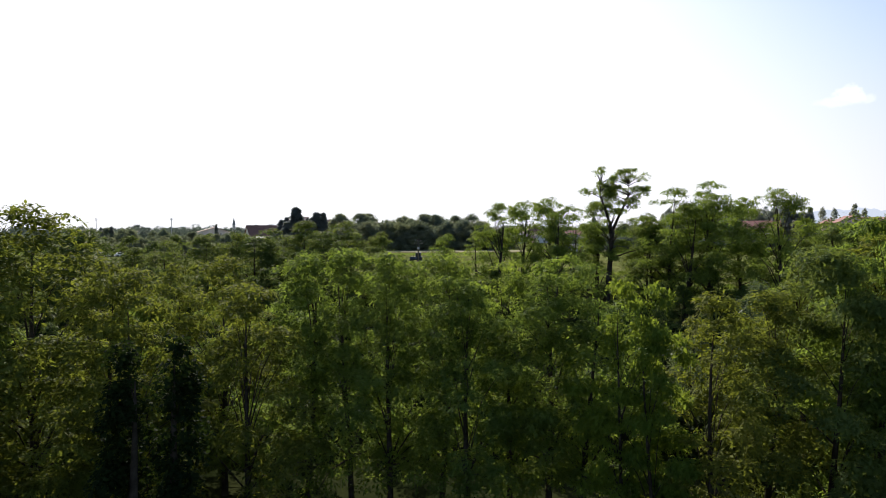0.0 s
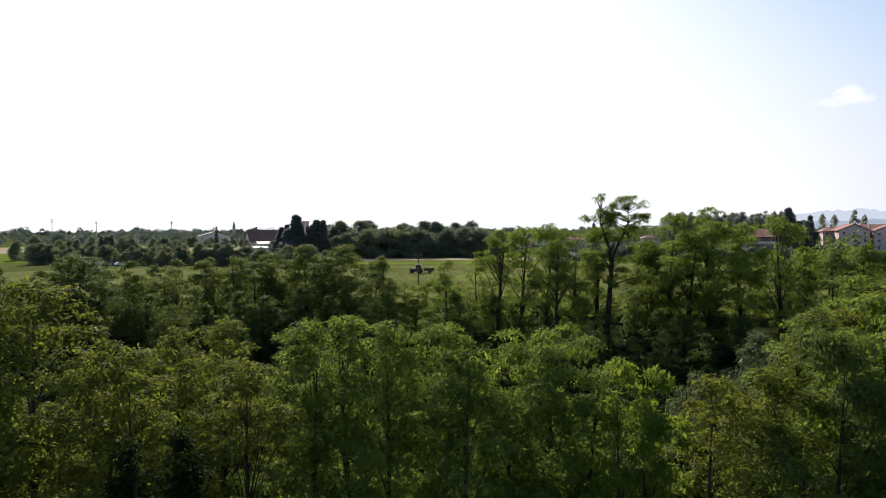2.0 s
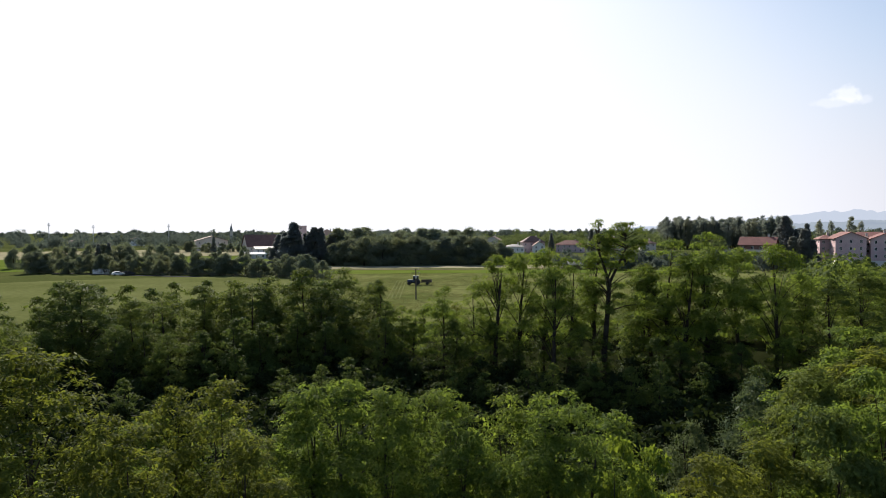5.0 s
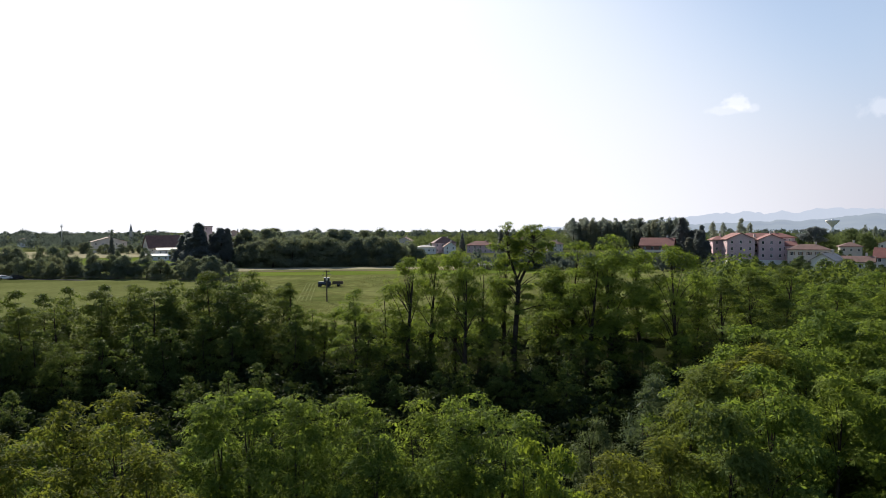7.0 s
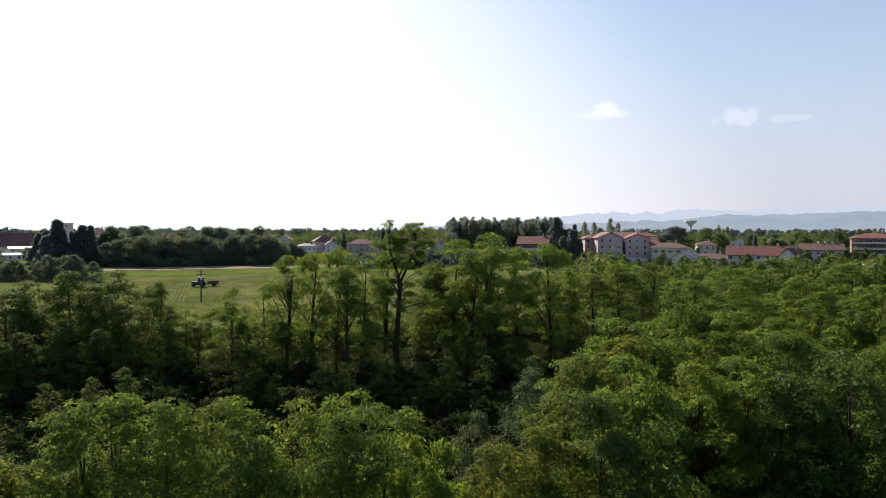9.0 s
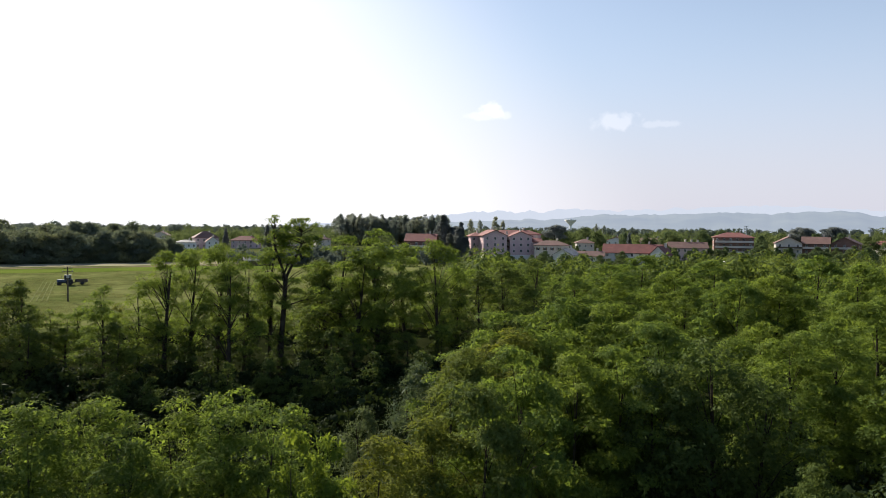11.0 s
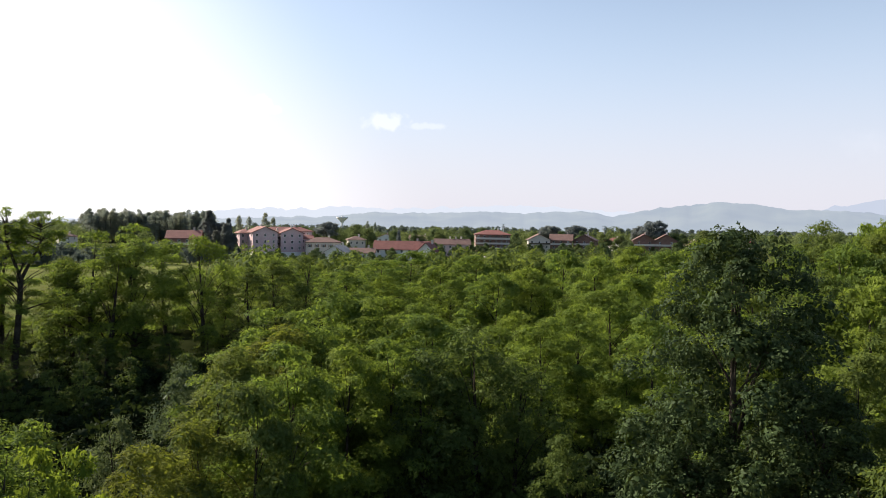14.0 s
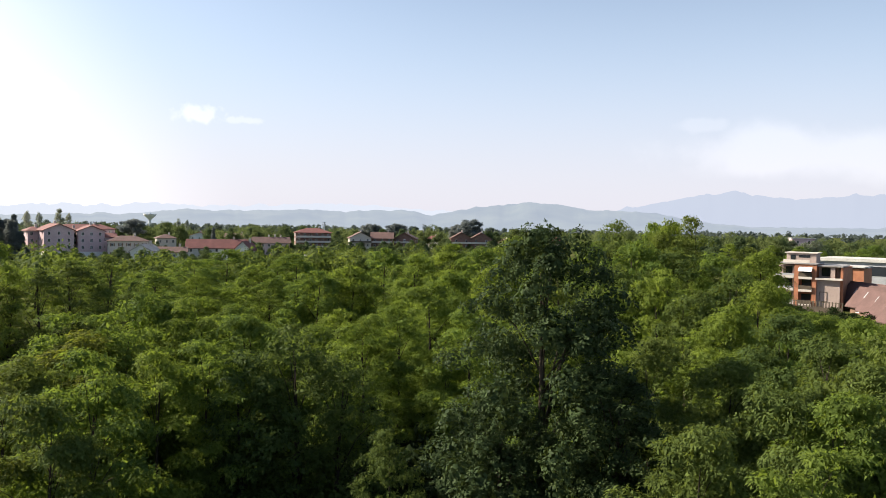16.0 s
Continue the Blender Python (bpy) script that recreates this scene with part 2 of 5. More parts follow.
TRACTOR_BLUE = plain("dull dark blue paint", (0.030, 0.045, 0.085), (0.050, 0.070, 0.120), 1.2, 0.5)
CANVAS = plain("white awning cloth", (0.720, 0.710, 0.700), (0.800, 0.790, 0.780), 1.0, 0.8)


def tile_material(name, c1, c2):
    """Rows of clay roof tiles: each course and tile a little different."""
    m, n, l, b = material(name, 0.85)
    c = ramp(n, l, noise_of(n, l, 0.5, 5), [(0.3, c1), (0.7, c2)])
    fine = noise_of(n, l, 5.0, 3, stretch=(1.0, 0.5, 1.0))
    c = blend(n, l, c, ramp(n, l, fine, [(0.3, (0.65, 0.63, 0.62)), (0.7, (1.2, 1.15, 1.1))]), 0.8, "MULTIPLY")
    l.new(c, b.inputs["Base Color"])
    bump(n, l, b, fine, 0.6, 0.03)
    return m


TILE = tile_material("red clay roof tiles", (0.138, 0.046, 0.042), (0.200, 0.070, 0.062))
TILE_OLD = tile_material("faded brown clay roof tiles", (0.120, 0.068, 0.060), (0.170, 0.098, 0.086))

glass, gn, gl, gb = material("window glass", 0.08)
gb.inputs["Base Color"].default_value = (0.025, 0.030, 0.036, 1)
gb.inputs["Specular IOR Level"].default_value = 0.6
GLASS = glass


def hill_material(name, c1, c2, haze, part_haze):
    """Wooded hills with kilometres of bright haze painted on as emission mixed over them."""
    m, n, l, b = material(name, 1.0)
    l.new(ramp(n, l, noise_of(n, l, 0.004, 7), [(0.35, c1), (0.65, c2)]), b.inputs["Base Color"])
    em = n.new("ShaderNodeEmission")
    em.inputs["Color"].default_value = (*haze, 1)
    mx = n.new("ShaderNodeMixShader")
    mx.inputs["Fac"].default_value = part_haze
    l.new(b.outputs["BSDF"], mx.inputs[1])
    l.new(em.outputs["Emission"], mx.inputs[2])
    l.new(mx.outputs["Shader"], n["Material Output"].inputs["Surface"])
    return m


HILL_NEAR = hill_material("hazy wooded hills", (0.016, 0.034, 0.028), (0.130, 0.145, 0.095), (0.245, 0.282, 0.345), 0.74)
# far mountains alike but for the painted haze, paler towards the sun
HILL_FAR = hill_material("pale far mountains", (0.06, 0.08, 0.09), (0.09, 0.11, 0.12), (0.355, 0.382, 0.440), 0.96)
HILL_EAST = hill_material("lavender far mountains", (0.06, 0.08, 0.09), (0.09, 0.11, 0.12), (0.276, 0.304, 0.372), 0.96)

# ======== helpers for meshes ========


def mesh_of(name, verts, faces, mat, smooth=False):
    """A mesh from arrays; all faces have the same number of corners, or come as a plain list."""
    me = bpy.data.meshes.new(name)
    if isinstance(faces, np.ndarray):
        k = faces.shape[1]
        me.vertices.add(len(verts))
        me.vertices.foreach_set("co", np.asarray(verts, np.float32).ravel())
        me.loops.add(faces.size)
        me.loops.foreach_set("vertex_index", faces.astype(np.int32).ravel())
        me.polygons.add(len(faces))
        me.polygons.foreach_set("loop_start", np.arange(0, faces.size, k, dtype=np.int32))
        me.update(calc_edges=True)
        me.validate()
    else:
        me.from_pydata([tuple(v) for v in verts], [], faces)
    me.materials.append(mat)
    if smooth:
        me.polygons.foreach_set("use_smooth", [True] * len(me.polygons))
    return me


def part(name, me, parent, label="", m=None):
    """Links a mesh as one object under a thing or a part."""
    if isinstance(me, bmesh.types.BMesh):
        raise TypeError("a mesh is wanted")
    ob = new(name, me)
    ob.parent = parent
    if m is not None:
        ob.matrix_basis = m
    if label:
        ob["label"] = label
    return ob


def bm_mesh(name, bm, mat):
    me = bpy.data.meshes.new(name)
    bm.to_mesh(me)
    bm.free()
    me.materials.append(mat)
    return me


def box_into(bm, x0, x1, y0, y1, z0, z1, bevel=0.0):
    made = bmesh.ops.create_cube(bm, size=1.0, matrix=Matrix.Translation(((x0 + x1) / 2, (y0 + y1) / 2, (z0 + z1) / 2)) @ Matrix.Diagonal((x1 - x0, y1 - y0, z1 - z0, 1)))
    if bevel:
        edges = list({e for v in made["verts"] for e in v.link_edges})
        bmesh.ops.bevel(bm, geom=edges, offset=bevel, segments=1, affect="EDGES")


def boxes(name, mat, *dims, bevel=0.0):
    bm = bmesh.new()
    for d in dims:
        box_into(bm, *d, bevel=bevel)
    return bm_mesh(name, bm, mat)


def tube_arrays(points, radii, sides=6):
    """Vertices and quads of a tapered tube along points."""
    pts = [Vector(p) for p in points]
    verts, faces = [], []
    for i, p in enumerate(pts):
        d = (pts[min(i + 1, len(pts) - 1)] - pts[max(i - 1, 0)]).normalized()
        s = d.orthogonal().normalized() if abs(d.z) < 0.9 else Vector((1, 0, 0)).cross(d).normalized()
        u = d.cross(s)
        for k in range(sides):
            a = 2 * math.pi * k / sides
            verts.append(p + (s * math.cos(a) + u * math.sin(a)) * radii[i])
    for i in range(len(pts) - 1):
        for k in range(sides):
            faces.append([i * sides + k, i * sides + (k + 1) % sides, (i + 1) * sides + (k + 1) % sides, (i + 1) * sides + k])
    return np.array([tuple(v) for v in verts]), np.array(faces)


def join_arrays(pieces):
    verts, faces, n = [], [], 0
    for v, f in pieces:
        verts.append(v)
        faces.append(f + n)
        n += len(v)
    return np.concatenate(verts), np.concatenate(faces)


def tube(name, mat, points, radii, sides=8):
    v, f = tube_arrays(points, radii, sides)
    return mesh_of(name, v, f, mat, True)


def smooth01(a, b, x):
    t = min(max((x - a) / (b - a), 0.0), 1.0)
    return t * t * (3 - 2 * t)


# ======== ground ========


def ground_z(x, y):
    """The wood stands in a shallow dip; the fields and the town lie level."""
    d = math.hypot(x, y)
    az = math.degrees(math.atan2(x, y))
    rim = 100 + 110 * smooth01(38, 60, az) * (1 - smooth01(78, 85, az))
    dip = -4.8 * (1 - smooth01(rim - 18, rim + 14, d))
    return dip + 0.25 * noise.noise(Vector((x * 0.05, y * 0.05, 0.0))) * (1 - smooth01(110, 140, d))


def ground_sheet():
    rings = [0.01, 8, 16, 24, 32, 40, 48, 56, 62, 68, 74, 80, 86, 92, 98, 106, 116, 130, 150, 170, 185, 200, 215, 235, 260, 320, 420, 600, 900, 1400, 2200, 3400, 4850]
    n = 120
    verts = [(0, 0, ground_z(0, 0))]
    for r in rings[1:]:
        for k in range(n):
            a = 2 * math.pi * k / n
            x, y = r * math.sin(a), r * math.cos(a)
            verts.append((x, y, ground_z(x, y)))
    faces = [[0, 1 + (k + 1) % n, 1 + k] for k in range(n)]
    for i in range(len(rings) - 2):
        for k in range(n):
            a, b = 1 + i * n + k, 1 + i * n + (k + 1) % n
            faces.append([a, b, b + n, a + n])
    me = mesh_of("ground", verts, faces, GROUND, True)
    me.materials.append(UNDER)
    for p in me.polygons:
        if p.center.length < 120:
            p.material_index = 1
    return tagged(new("ground", me), "meadow ground that dips under the wood", "ground", kind="structure")


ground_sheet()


def patch(name, mat, az0, az1, d0, d1, z, label, rows=8):
    """A strip of field between two bearings and two distances, laid on the ground."""
    verts, faces = [], []
    for i in range(rows + 1):
        a = az0 + (az1 - az0) * i / rows
        for d in (d0, d1):
            wob = 1 + 0.012 * noise.noise(Vector((a * 0.4, d * 0.05, 3.0)))
            verts.append(at(a, d * wob, z))
    for i in range(rows):
        faces.append([2 * i, 2 * i + 2, 2 * i + 3, 2 * i + 1])
    me = mesh_of(name, verts, faces, mat)
    return tagged(new(name, me), label, "field", kind="structure")


def strip(name, mat, x0, x1, y0, y1, z, label):
    me = mesh_of(name, [(x0, y0, z), (x1, y0, z), (x1, y1, z), (x0, y1, z)], [[0, 1, 2, 3]], mat)
    return tagged(new(name, me), label, "field", kind="structure")


patch("field_meadow", MEADOW, -12, 34, 124, 330, 0.03, "pale unmown meadow behind the wood", 20)
patch("field_crop", CROP, -50, -7.5, 122, 262, 0.06, "level field of young green crop", 20)
strip("field_grass_strip", CROP_LIGHT, -55, 80, 262, 284, 0.09, "bright green grass strip across the meadow")
strip("field_beige_strip", STUBBLE, -55, 80, 296, 318, 0.09, "beige mown strip before the dark wood")
strip("field_dark_strip", SOIL, -50, 70, 286, 290, 0.10, "narrow bare earth strip")
patch("field_far_green", CROP_LIGHT, -50, -9, 330, 470, 0.05, "green field beyond the hedge", 12)
patch("field_far_beige", STUBBLE, -50, -8, 475, 640, 0.05, "beige stubble field near the town", 12)

# ======== trees ========


def unit(v):
    return v / np.maximum(np.linalg.norm(v, axis=1, keepdims=True), 1e-9)


def leaf_quads(rng, centres, radii, n, length, width, droop=0.35, flat=1.0, shell=0.45, scatter=0.6, outward=0.5, rise=0.3, lying=False):
    """Leaves on flattened boughs: each is a small blade folded along its midrib, that points outward and hangs a little."""
    weight = radii[:, 0] * radii[:, 1]
    k = rng.choice(len(centres), n, p=weight / weight.sum())
    d = rng.normal(size=(n, 3))
    d[:, 2] = d[:, 2] * 0.8 + rise
    d = unit(d)
    p = centres[k] + d * radii[k] * (shell + (1 - shell) * rng.random((n, 1)) ** 0.7)
    out = d.copy()
    out[:, 2] *= 0.3
    way = unit(np.cross(d, rng.normal(size=(n, 3)))) if lying else unit(out + rng.normal(size=(n, 3)) * scatter + np.array([0, 0, -droop]))
    up = unit(np.array([0, 0, flat]) + d * outward + rng.normal(size=(n, 3)) * scatter)
    side = unit(np.cross(way, up))
    up = np.cross(side, way)
    ln = length * (0.55 + 0.85 * rng.random((n, 1)))
    wd = width * (0.6 + 0.8 * rng.random((n, 1)))
    fold = wd * 0.22
    v = np.stack([p, p + way * ln * 0.45 + side * wd / 2 - up * fold, p + way * ln - up * ln * 0.14, p + way * ln * 0.45 - side * wd / 2 - up * fold], 1)
    i = np.arange(n)[:, None] * 4
    return v.reshape(-1, 3), np.concatenate([i + [[0, 1, 2]], i + [[0, 2, 3]]])


def boughs(rng, low, high, radius, n, profile, bough, squash, lump=0.25, inner=0.18):
    """Centres and radii of a crown's boughs, spread through an uneven body of revolution."""
    t = rng.random(n) ** 0.8
    a = rng.random(n) * 2 * math.pi
    ph = rng.random(4) * 6.3
    body = np.array([profile(v) for v in t])
    body = body * (1 + lump * np.sin(2 * a + ph[0] + 3 * t) + lump * 0.7 * np.sin(3 * a + ph[1] - 5 * t))
    r = radius * body * np.sqrt(inner + (1 - inner) * rng.random(n))
    c = np.stack([r * np.cos(a), r * np.sin(a), low + (high - low) * t], 1)
    c[:, 2] -= 0.25 * r * (0.3 + rng.random(n) * 0.5)
    s = bough * (0.6 + 0.8 * rng.random(n)) * (0.75 + 0.45 * (1 - t))
    return c, np.stack([s, s, s * squash], 1)


def wood_arrays(rng, height, base_r, centres, n_limbs, lean=0.5, fork=0.35):
    """A tapered trunk that bends a little, and limbs from it to some boughs."""
    ph = rng.random(2) * 6.3

    def spine(t):
        return Vector((lean * math.sin(2.2 * t + ph[0]) - lean * math.sin(ph[0]), lean * math.sin(1.9 * t + ph[1]) - lean * math.sin(ph[1]), height * t))
    ts = [0, 0.04, 0.15, 0.3, 0.45, 0.6, 0.75, 0.88]
    pieces = [tube_arrays([spine(t) - Vector((0, 0, 0.3 * (t == 0))) for t in ts], [base_r * f for f in (1.45, 1.1, 0.95, 0.82, 0.66, 0.48, 0.3, 0.1)], 7)]
    for c in centres[rng.choice(len(centres), min(n_limbs, len(centres)), replace=False)]:
        tip = Vector(c)
        t0 = min(max(tip.z / height - 0.12 - 0.25 * rng.random(), fork * 0.6), 0.85)
        root = spine(t0)
        mid = root.lerp(tip, 0.5) + Vector((0, 0, 0.12 * (tip - root).length))
        r0 = base_r * (0.30 * (1 - t0) + 0.07)
        pieces.append(tube_arrays([root, mid, tip], [r0, r0 * 0.6, r0 * 0.15], 4))
    return join_arrays(pieces)


def oval(t):
    return max(0.12, math.sin(math.pi * min(max(t * 0.90 + 0.10, 0), 1)) ** 0.55) * (1.05 - 0.35 * t)


def umbrella_top(t):
    return 0.35 + 0.65 * math.sin(math.pi * min(0.15 + 0.75 * t, 1)) ** 0.6


def column(t):
    return max(0.15, math.sin(math.pi * (0.06 + 0.93 * t)) ** 0.5)


def cone(t):
    return max(0.06, 1 - t) ** 0.85


def dome(t):
    return max(0.10, math.cos(math.pi * 0.5 * max(t - 0.25, 0) / 0.75) ** 0.6) * (0.80 + 0.8 * min(t, 0.25))


def pear(t):
    return 0.26 + 0.76 * max(1 - t, 0) ** 0.62 * (0.85 + 0.25 * math.sin(2.2 * t + 0.4))


TEMPLATES = []


def shoot_leaves(rng, centres, radii, n, per, spread, length, width, droop=0.35, upward=0.5, rise=0.5, shell=0.7, jitter=0.25):
    """Leaves as they grow at shoot tips: each shoot stands on a bough's upper side and carries a rosette of blades that arch outward and hang at the tip."""
    weight = radii[:, 0] * radii[:, 1]
    k = rng.choice(len(centres), n, p=weight / weight.sum())
    d = rng.normal(size=(n, 3))
    d[:, 2] = d[:, 2] * 0.7 + rise
    d = unit(d)
    tip = centres[k] + d * radii[k] * (shell + (1 - shell) * rng.random((n, 1)) ** 0.6)
    axis = unit(d * (1 - upward) + np.array([0, 0, upward]) + rng.normal(size=(n, 3)) * 0.18)
    size = 0.7 + 0.6 * rng.random((n, 1))
    tip, axis, size = np.repeat(tip, per, 0), np.repeat(axis, per, 0), np.repeat(size, per, 0)
    m = n * per
    radial = unit(np.cross(axis, rng.normal(size=(m, 3))))
    base = tip + radial * spread * size * rng.random((m, 1)) ** 0.7 - axis * spread * 0.9 * rng.random((m, 1))
    way = unit(radial + axis * (0.55 * rng.random((m, 1)) - 0.1) + rng.normal(size=(m, 3)) * jitter)
    up = unit(axis + radial * 0.35 + rng.normal(size=(m, 3)) * jitter)
    side = unit(np.cross(way, up))
    up = np.cross(side, way)
    ln = length * size * (0.75 + 0.5 * rng.random((m, 1)))
    wd = width * size * (0.8 + 0.4 * rng.random((m, 1)))
    hang = np.array([0, 0, 1.0]) * ln * droop
    v = np.stack([base, base + way * ln * 0.45 + side * wd / 2 - up * wd * 0.2, base + way * ln - hang, base + way * ln * 0.45 - side * wd / 2 - up * wd * 0.2], 1)
    i = np.arange(m)[:, None] * 4
    return v.reshape(-1, 3), np.concatenate([i + [[0, 1, 2]], i + [[0, 2, 3]]])


def tree_kind(name, label, category, seed, height, low, radius, base_r, mat, n_boughs, bough, squash, n_leaves, length, width, profile=oval,
              limbs=16, droop=0.35, flat=1.0, lump=0.25, scatter=0.6, shell=0.45, lean=0.5, outward=0.5, rise=0.3, core=18, inner=0.18, card=0.0,
              per=0, spread=0.2, upward=0.5):
    """One tree to copy: trunk with limbs, and a crown of leaves. per: leaves of a shoot, where they grow in rosettes."""
    rng = np.random.default_rng(seed)
    c, r = boughs(rng, low, height - bough * squash, radius, n_boughs, profile, bough, squash, lump, inner)
    tree = new(name)
    tree["height"] = height
    tree["radius"] = radius
    tagged(tree, label, category)
    v, f = wood_arrays(rng, height * 0.97, base_r, c, limbs, lean)
    part("trunk", mesh_of("trunk", v, f, BARK, True), tree)
    if per:
        outer = shoot_leaves(rng, c, r, n_leaves // per, per, spread, length, width, droop, upward, rise, shell)
    else:
        outer = leaf_quads(rng, c, r, n_leaves, length, width, droop, flat, shell, scatter, outward, rise)
    v, f = join_arrays([outer, leaf_quads(rng, c, r * 0.66, n_boughs * core, card or max(1.5 * length, bough * 0.34), 0.76 * card or max(1.15 * length, bough * 0.26), 0.0, 0.0, 0.75, 0.15, 1.6, 0.1, True)])
    tree["height"] = float(np.sort(v[:, 2])[-max(len(v) // 400, 8)])
    part("crown", mesh_of("crown", v, f, mat), tree)
    TEMPLATES.append(tree)
    return tree


planting = np.random.default_rng(11)


def plant(kinds, az, dist, top, radius=None, group="", z=None, sink=0.0):
    """A copy of one of the kinds, so tall that it reaches top, at that bearing and distance."""
    t = kinds[int(planting.integers(len(kinds)))]
    p = at(az, dist)
    p.z = (ground_z(p.x, p.y) if z is None else z) - sink
    s = (top - p.z) / t["height"]
    w = s if radius is None else 0.35 * s + 0.65 * radius / t["radius"]
    turn = planting.random() * 360
    ob = copy_thing(t, Matrix.Translation(p) @ pose(0, 0, 0, 0, 0, turn) @ Matrix.Diagonal((w, w, s, 1)))
    if group:
        ob["group"] = group
    return ob


NEAR = [tree_kind("locust_tree", "locust tree with feathery yellow-green leaves", "tree", 20 + k, 13.0, 1.6, 3.3 + 0.25 * (k % 3), 0.17, LOCUST, 62, 1.05, 0.48,
                  22000, 0.20, 0.072, oval, 22, droop=0.30, lump=0.42, shell=0.72, rise=0.55, core=14, card=0.25, per=11, spread=0.17, upward=0.62) for k in range(6)]
OLIVE = [tree_kind("locust_tree", "locust tree with sparse dull olive leaves", "tree", 170 + k, 13.0, 1.6, 3.3 + 0.25 * (k % 3), 0.17, LOCUST_OLIVE, 58, 1.05, 0.48,
                  15000, 0.23, 0.085, oval, 22, droop=0.30, lump=0.42, shell=0.72, rise=0.55, core=14, card=0.25, per=11, spread=0.17, upward=0.62) for k in range(4)]
SECOND = [tree_kind("locust_tree", "locust tree deep inside the wood", "tree", 30 + k, 13.0, 1.6, 3.8, 0.18, LOCUST, 60, 1.15, 0.5,
                    10000, 0.24, 0.10, oval, 14, droop=0.3, lump=0.38, shell=0.72, rise=0.55, core=14, per=9, spread=0.22, upward=0.6) for k in range(3)]
MIDDLE = [tree_kind("locust_tree", "bushy locust tree with mid-green leaves", "tree", 40 + k, 13.5, 1.0, 4.3, 0.19, LOCUST_MID, 70, 1.25, 0.50,
                    15000, 0.215, 0.095, dome, 18, lump=0.40, shell=0.74, rise=0.5, core=24, inner=0.32, card=0.34, per=9, spread=0.24, upward=0.55) for k in range(6)]
AIRY = [tree_kind("locust_tree", "slender locust tree with see-through light green crown", "tree", 160 + k, 13.5, 2.2, 4.0, 0.24, LOCUST, 52, 1.10, 0.45,
                  15000, 0.205, 0.085, dome, 18, lump=0.5, shell=0.65, rise=0.5, core=10, inner=0.25, card=0.30, lean=0.6, per=9, spread=0.22, upward=0.6) for k in range(4)]
BROAD = [tree_kind("locust_tree", "broad locust tree with layered bright green sprays", "tree", 140 + k, 13.0, 1.0, 4.2, 0.18, LOCUST, 84, 1.25, 0.44,
                   27000, 0.20, 0.078, dome, 16, droop=0.3, lump=0.36, shell=0.76, rise=0.6, core=70, inner=0.42, card=0.25, per=11, spread=0.18, upward=0.62) for k in range(4)]
GREEN = [tree_kind("locust_tree", "broad locust tree with layered mid-green sprays", "tree", 180 + k, 13.0, 1.0, 4.2, 0.18, LOCUST_MID, 84, 1.25, 0.44,
                   27000, 0.20, 0.078, dome, 16, droop=0.3, lump=0.36, shell=0.76, rise=0.6, core=70, inner=0.42, card=0.25, per=11, spread=0.18, upward=0.62) for k in range(2)]
DOMES = [tree_kind("locust_tree", "broad locust tree with a domed bright green crown", "tree", 150 + k, 13.5, 0.6, 5.2, 0.2, LOCUST, 78, 1.6, 0.46,
                   18000, 0.22, 0.10, dome, 10, droop=0.25, lump=0.34, shell=0.78, rise=0.6, core=50, inner=0.45, card=0.38, per=9, spread=0.28, upward=0.6) for k in range(5)]
BEHIND = [tree_kind("locust_tree", "locust tree standing behind the first row", "tree", 50 + k, 13.5, 1.0, 4.2, 0.19, LOCUST_DARK, 60, 1.3, 0.55,
                    4200, 0.36, 0.17, oval, 12, lump=0.38, shell=0.7, rise=0.5, per=9, spread=0.28, upward=0.55) for k in range(3)]
DARKER = [tree_kind("broadleaf_tree", "dark green dense tree among the locusts", "tree", 55 + k, 17.0, 0.8, 4.6, 0.24, LOCUST_DARK, 110, 1.2, 0.58,
                    13000, 0.22, 0.12, dome, 16, lump=0.32, shell=0.74, rise=0.4, core=24, inner=0.32, card=0.34, per=10, spread=0.22, upward=0.4) for k in range(3)]
SLENDER = [tree_kind("locust_tree", "tall sparse locust with a bare dark trunk", "tree", 62 + k, 18.0, 7.0, 3.2, 0.36, LOCUST, 56, 1.0, 0.5,
                     11000, 0.21, 0.09, oval, 28, lump=0.5, lean=0.6, shell=0.68, rise=0.5, core=12, card=0.26, per=9, spread=0.2, upward=0.6) for k in range(3)]
YOUNG = [tree_kind("young_locust_tree", "young locust tree with bright yellow leaves", "tree", 70 + k, 12.0, 2.4, 2.8, 0.13, YELLOW_LEAF, 64, 0.75, 0.42,
                   9500, 0.22, 0.09, oval, 14) for k in range(2)]
WILLOWS = [tree_kind("willow_tree", "bushy willow with grey-green leaves", "tree", 75 + k, 9.0, 0.8, 2.6, 0.14, WILLOW_LEAF, 60, 0.75, 0.9,
                     7000, 0.22, 0.055, oval, 16, droop=-0.4, flat=0.3) for k in range(2)]
OAKS = [tree_kind("oak_tree", "large dark green tree with small glossy leaves", "tree", 81, 20.5, 1.2, 6.9, 0.34, OAK_LEAF, 230, 1.15, 0.85,
                  52000, 0.18, 0.105, pear, 30, droop=0.12, lump=0.2, shell=0.66, rise=0.35, core=70, inner=0.10, card=0.26, per=10, spread=0.15, upward=0.45)]
BUSHES = [tree_kind("bush", "undergrowth bush with leaves darkened for deep shade", "bush", 90 + k, 4.0, 0.3, 2.6, 0.06, SHADE_LEAF, 22, 1.05, 0.6,
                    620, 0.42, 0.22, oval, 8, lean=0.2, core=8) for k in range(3)]
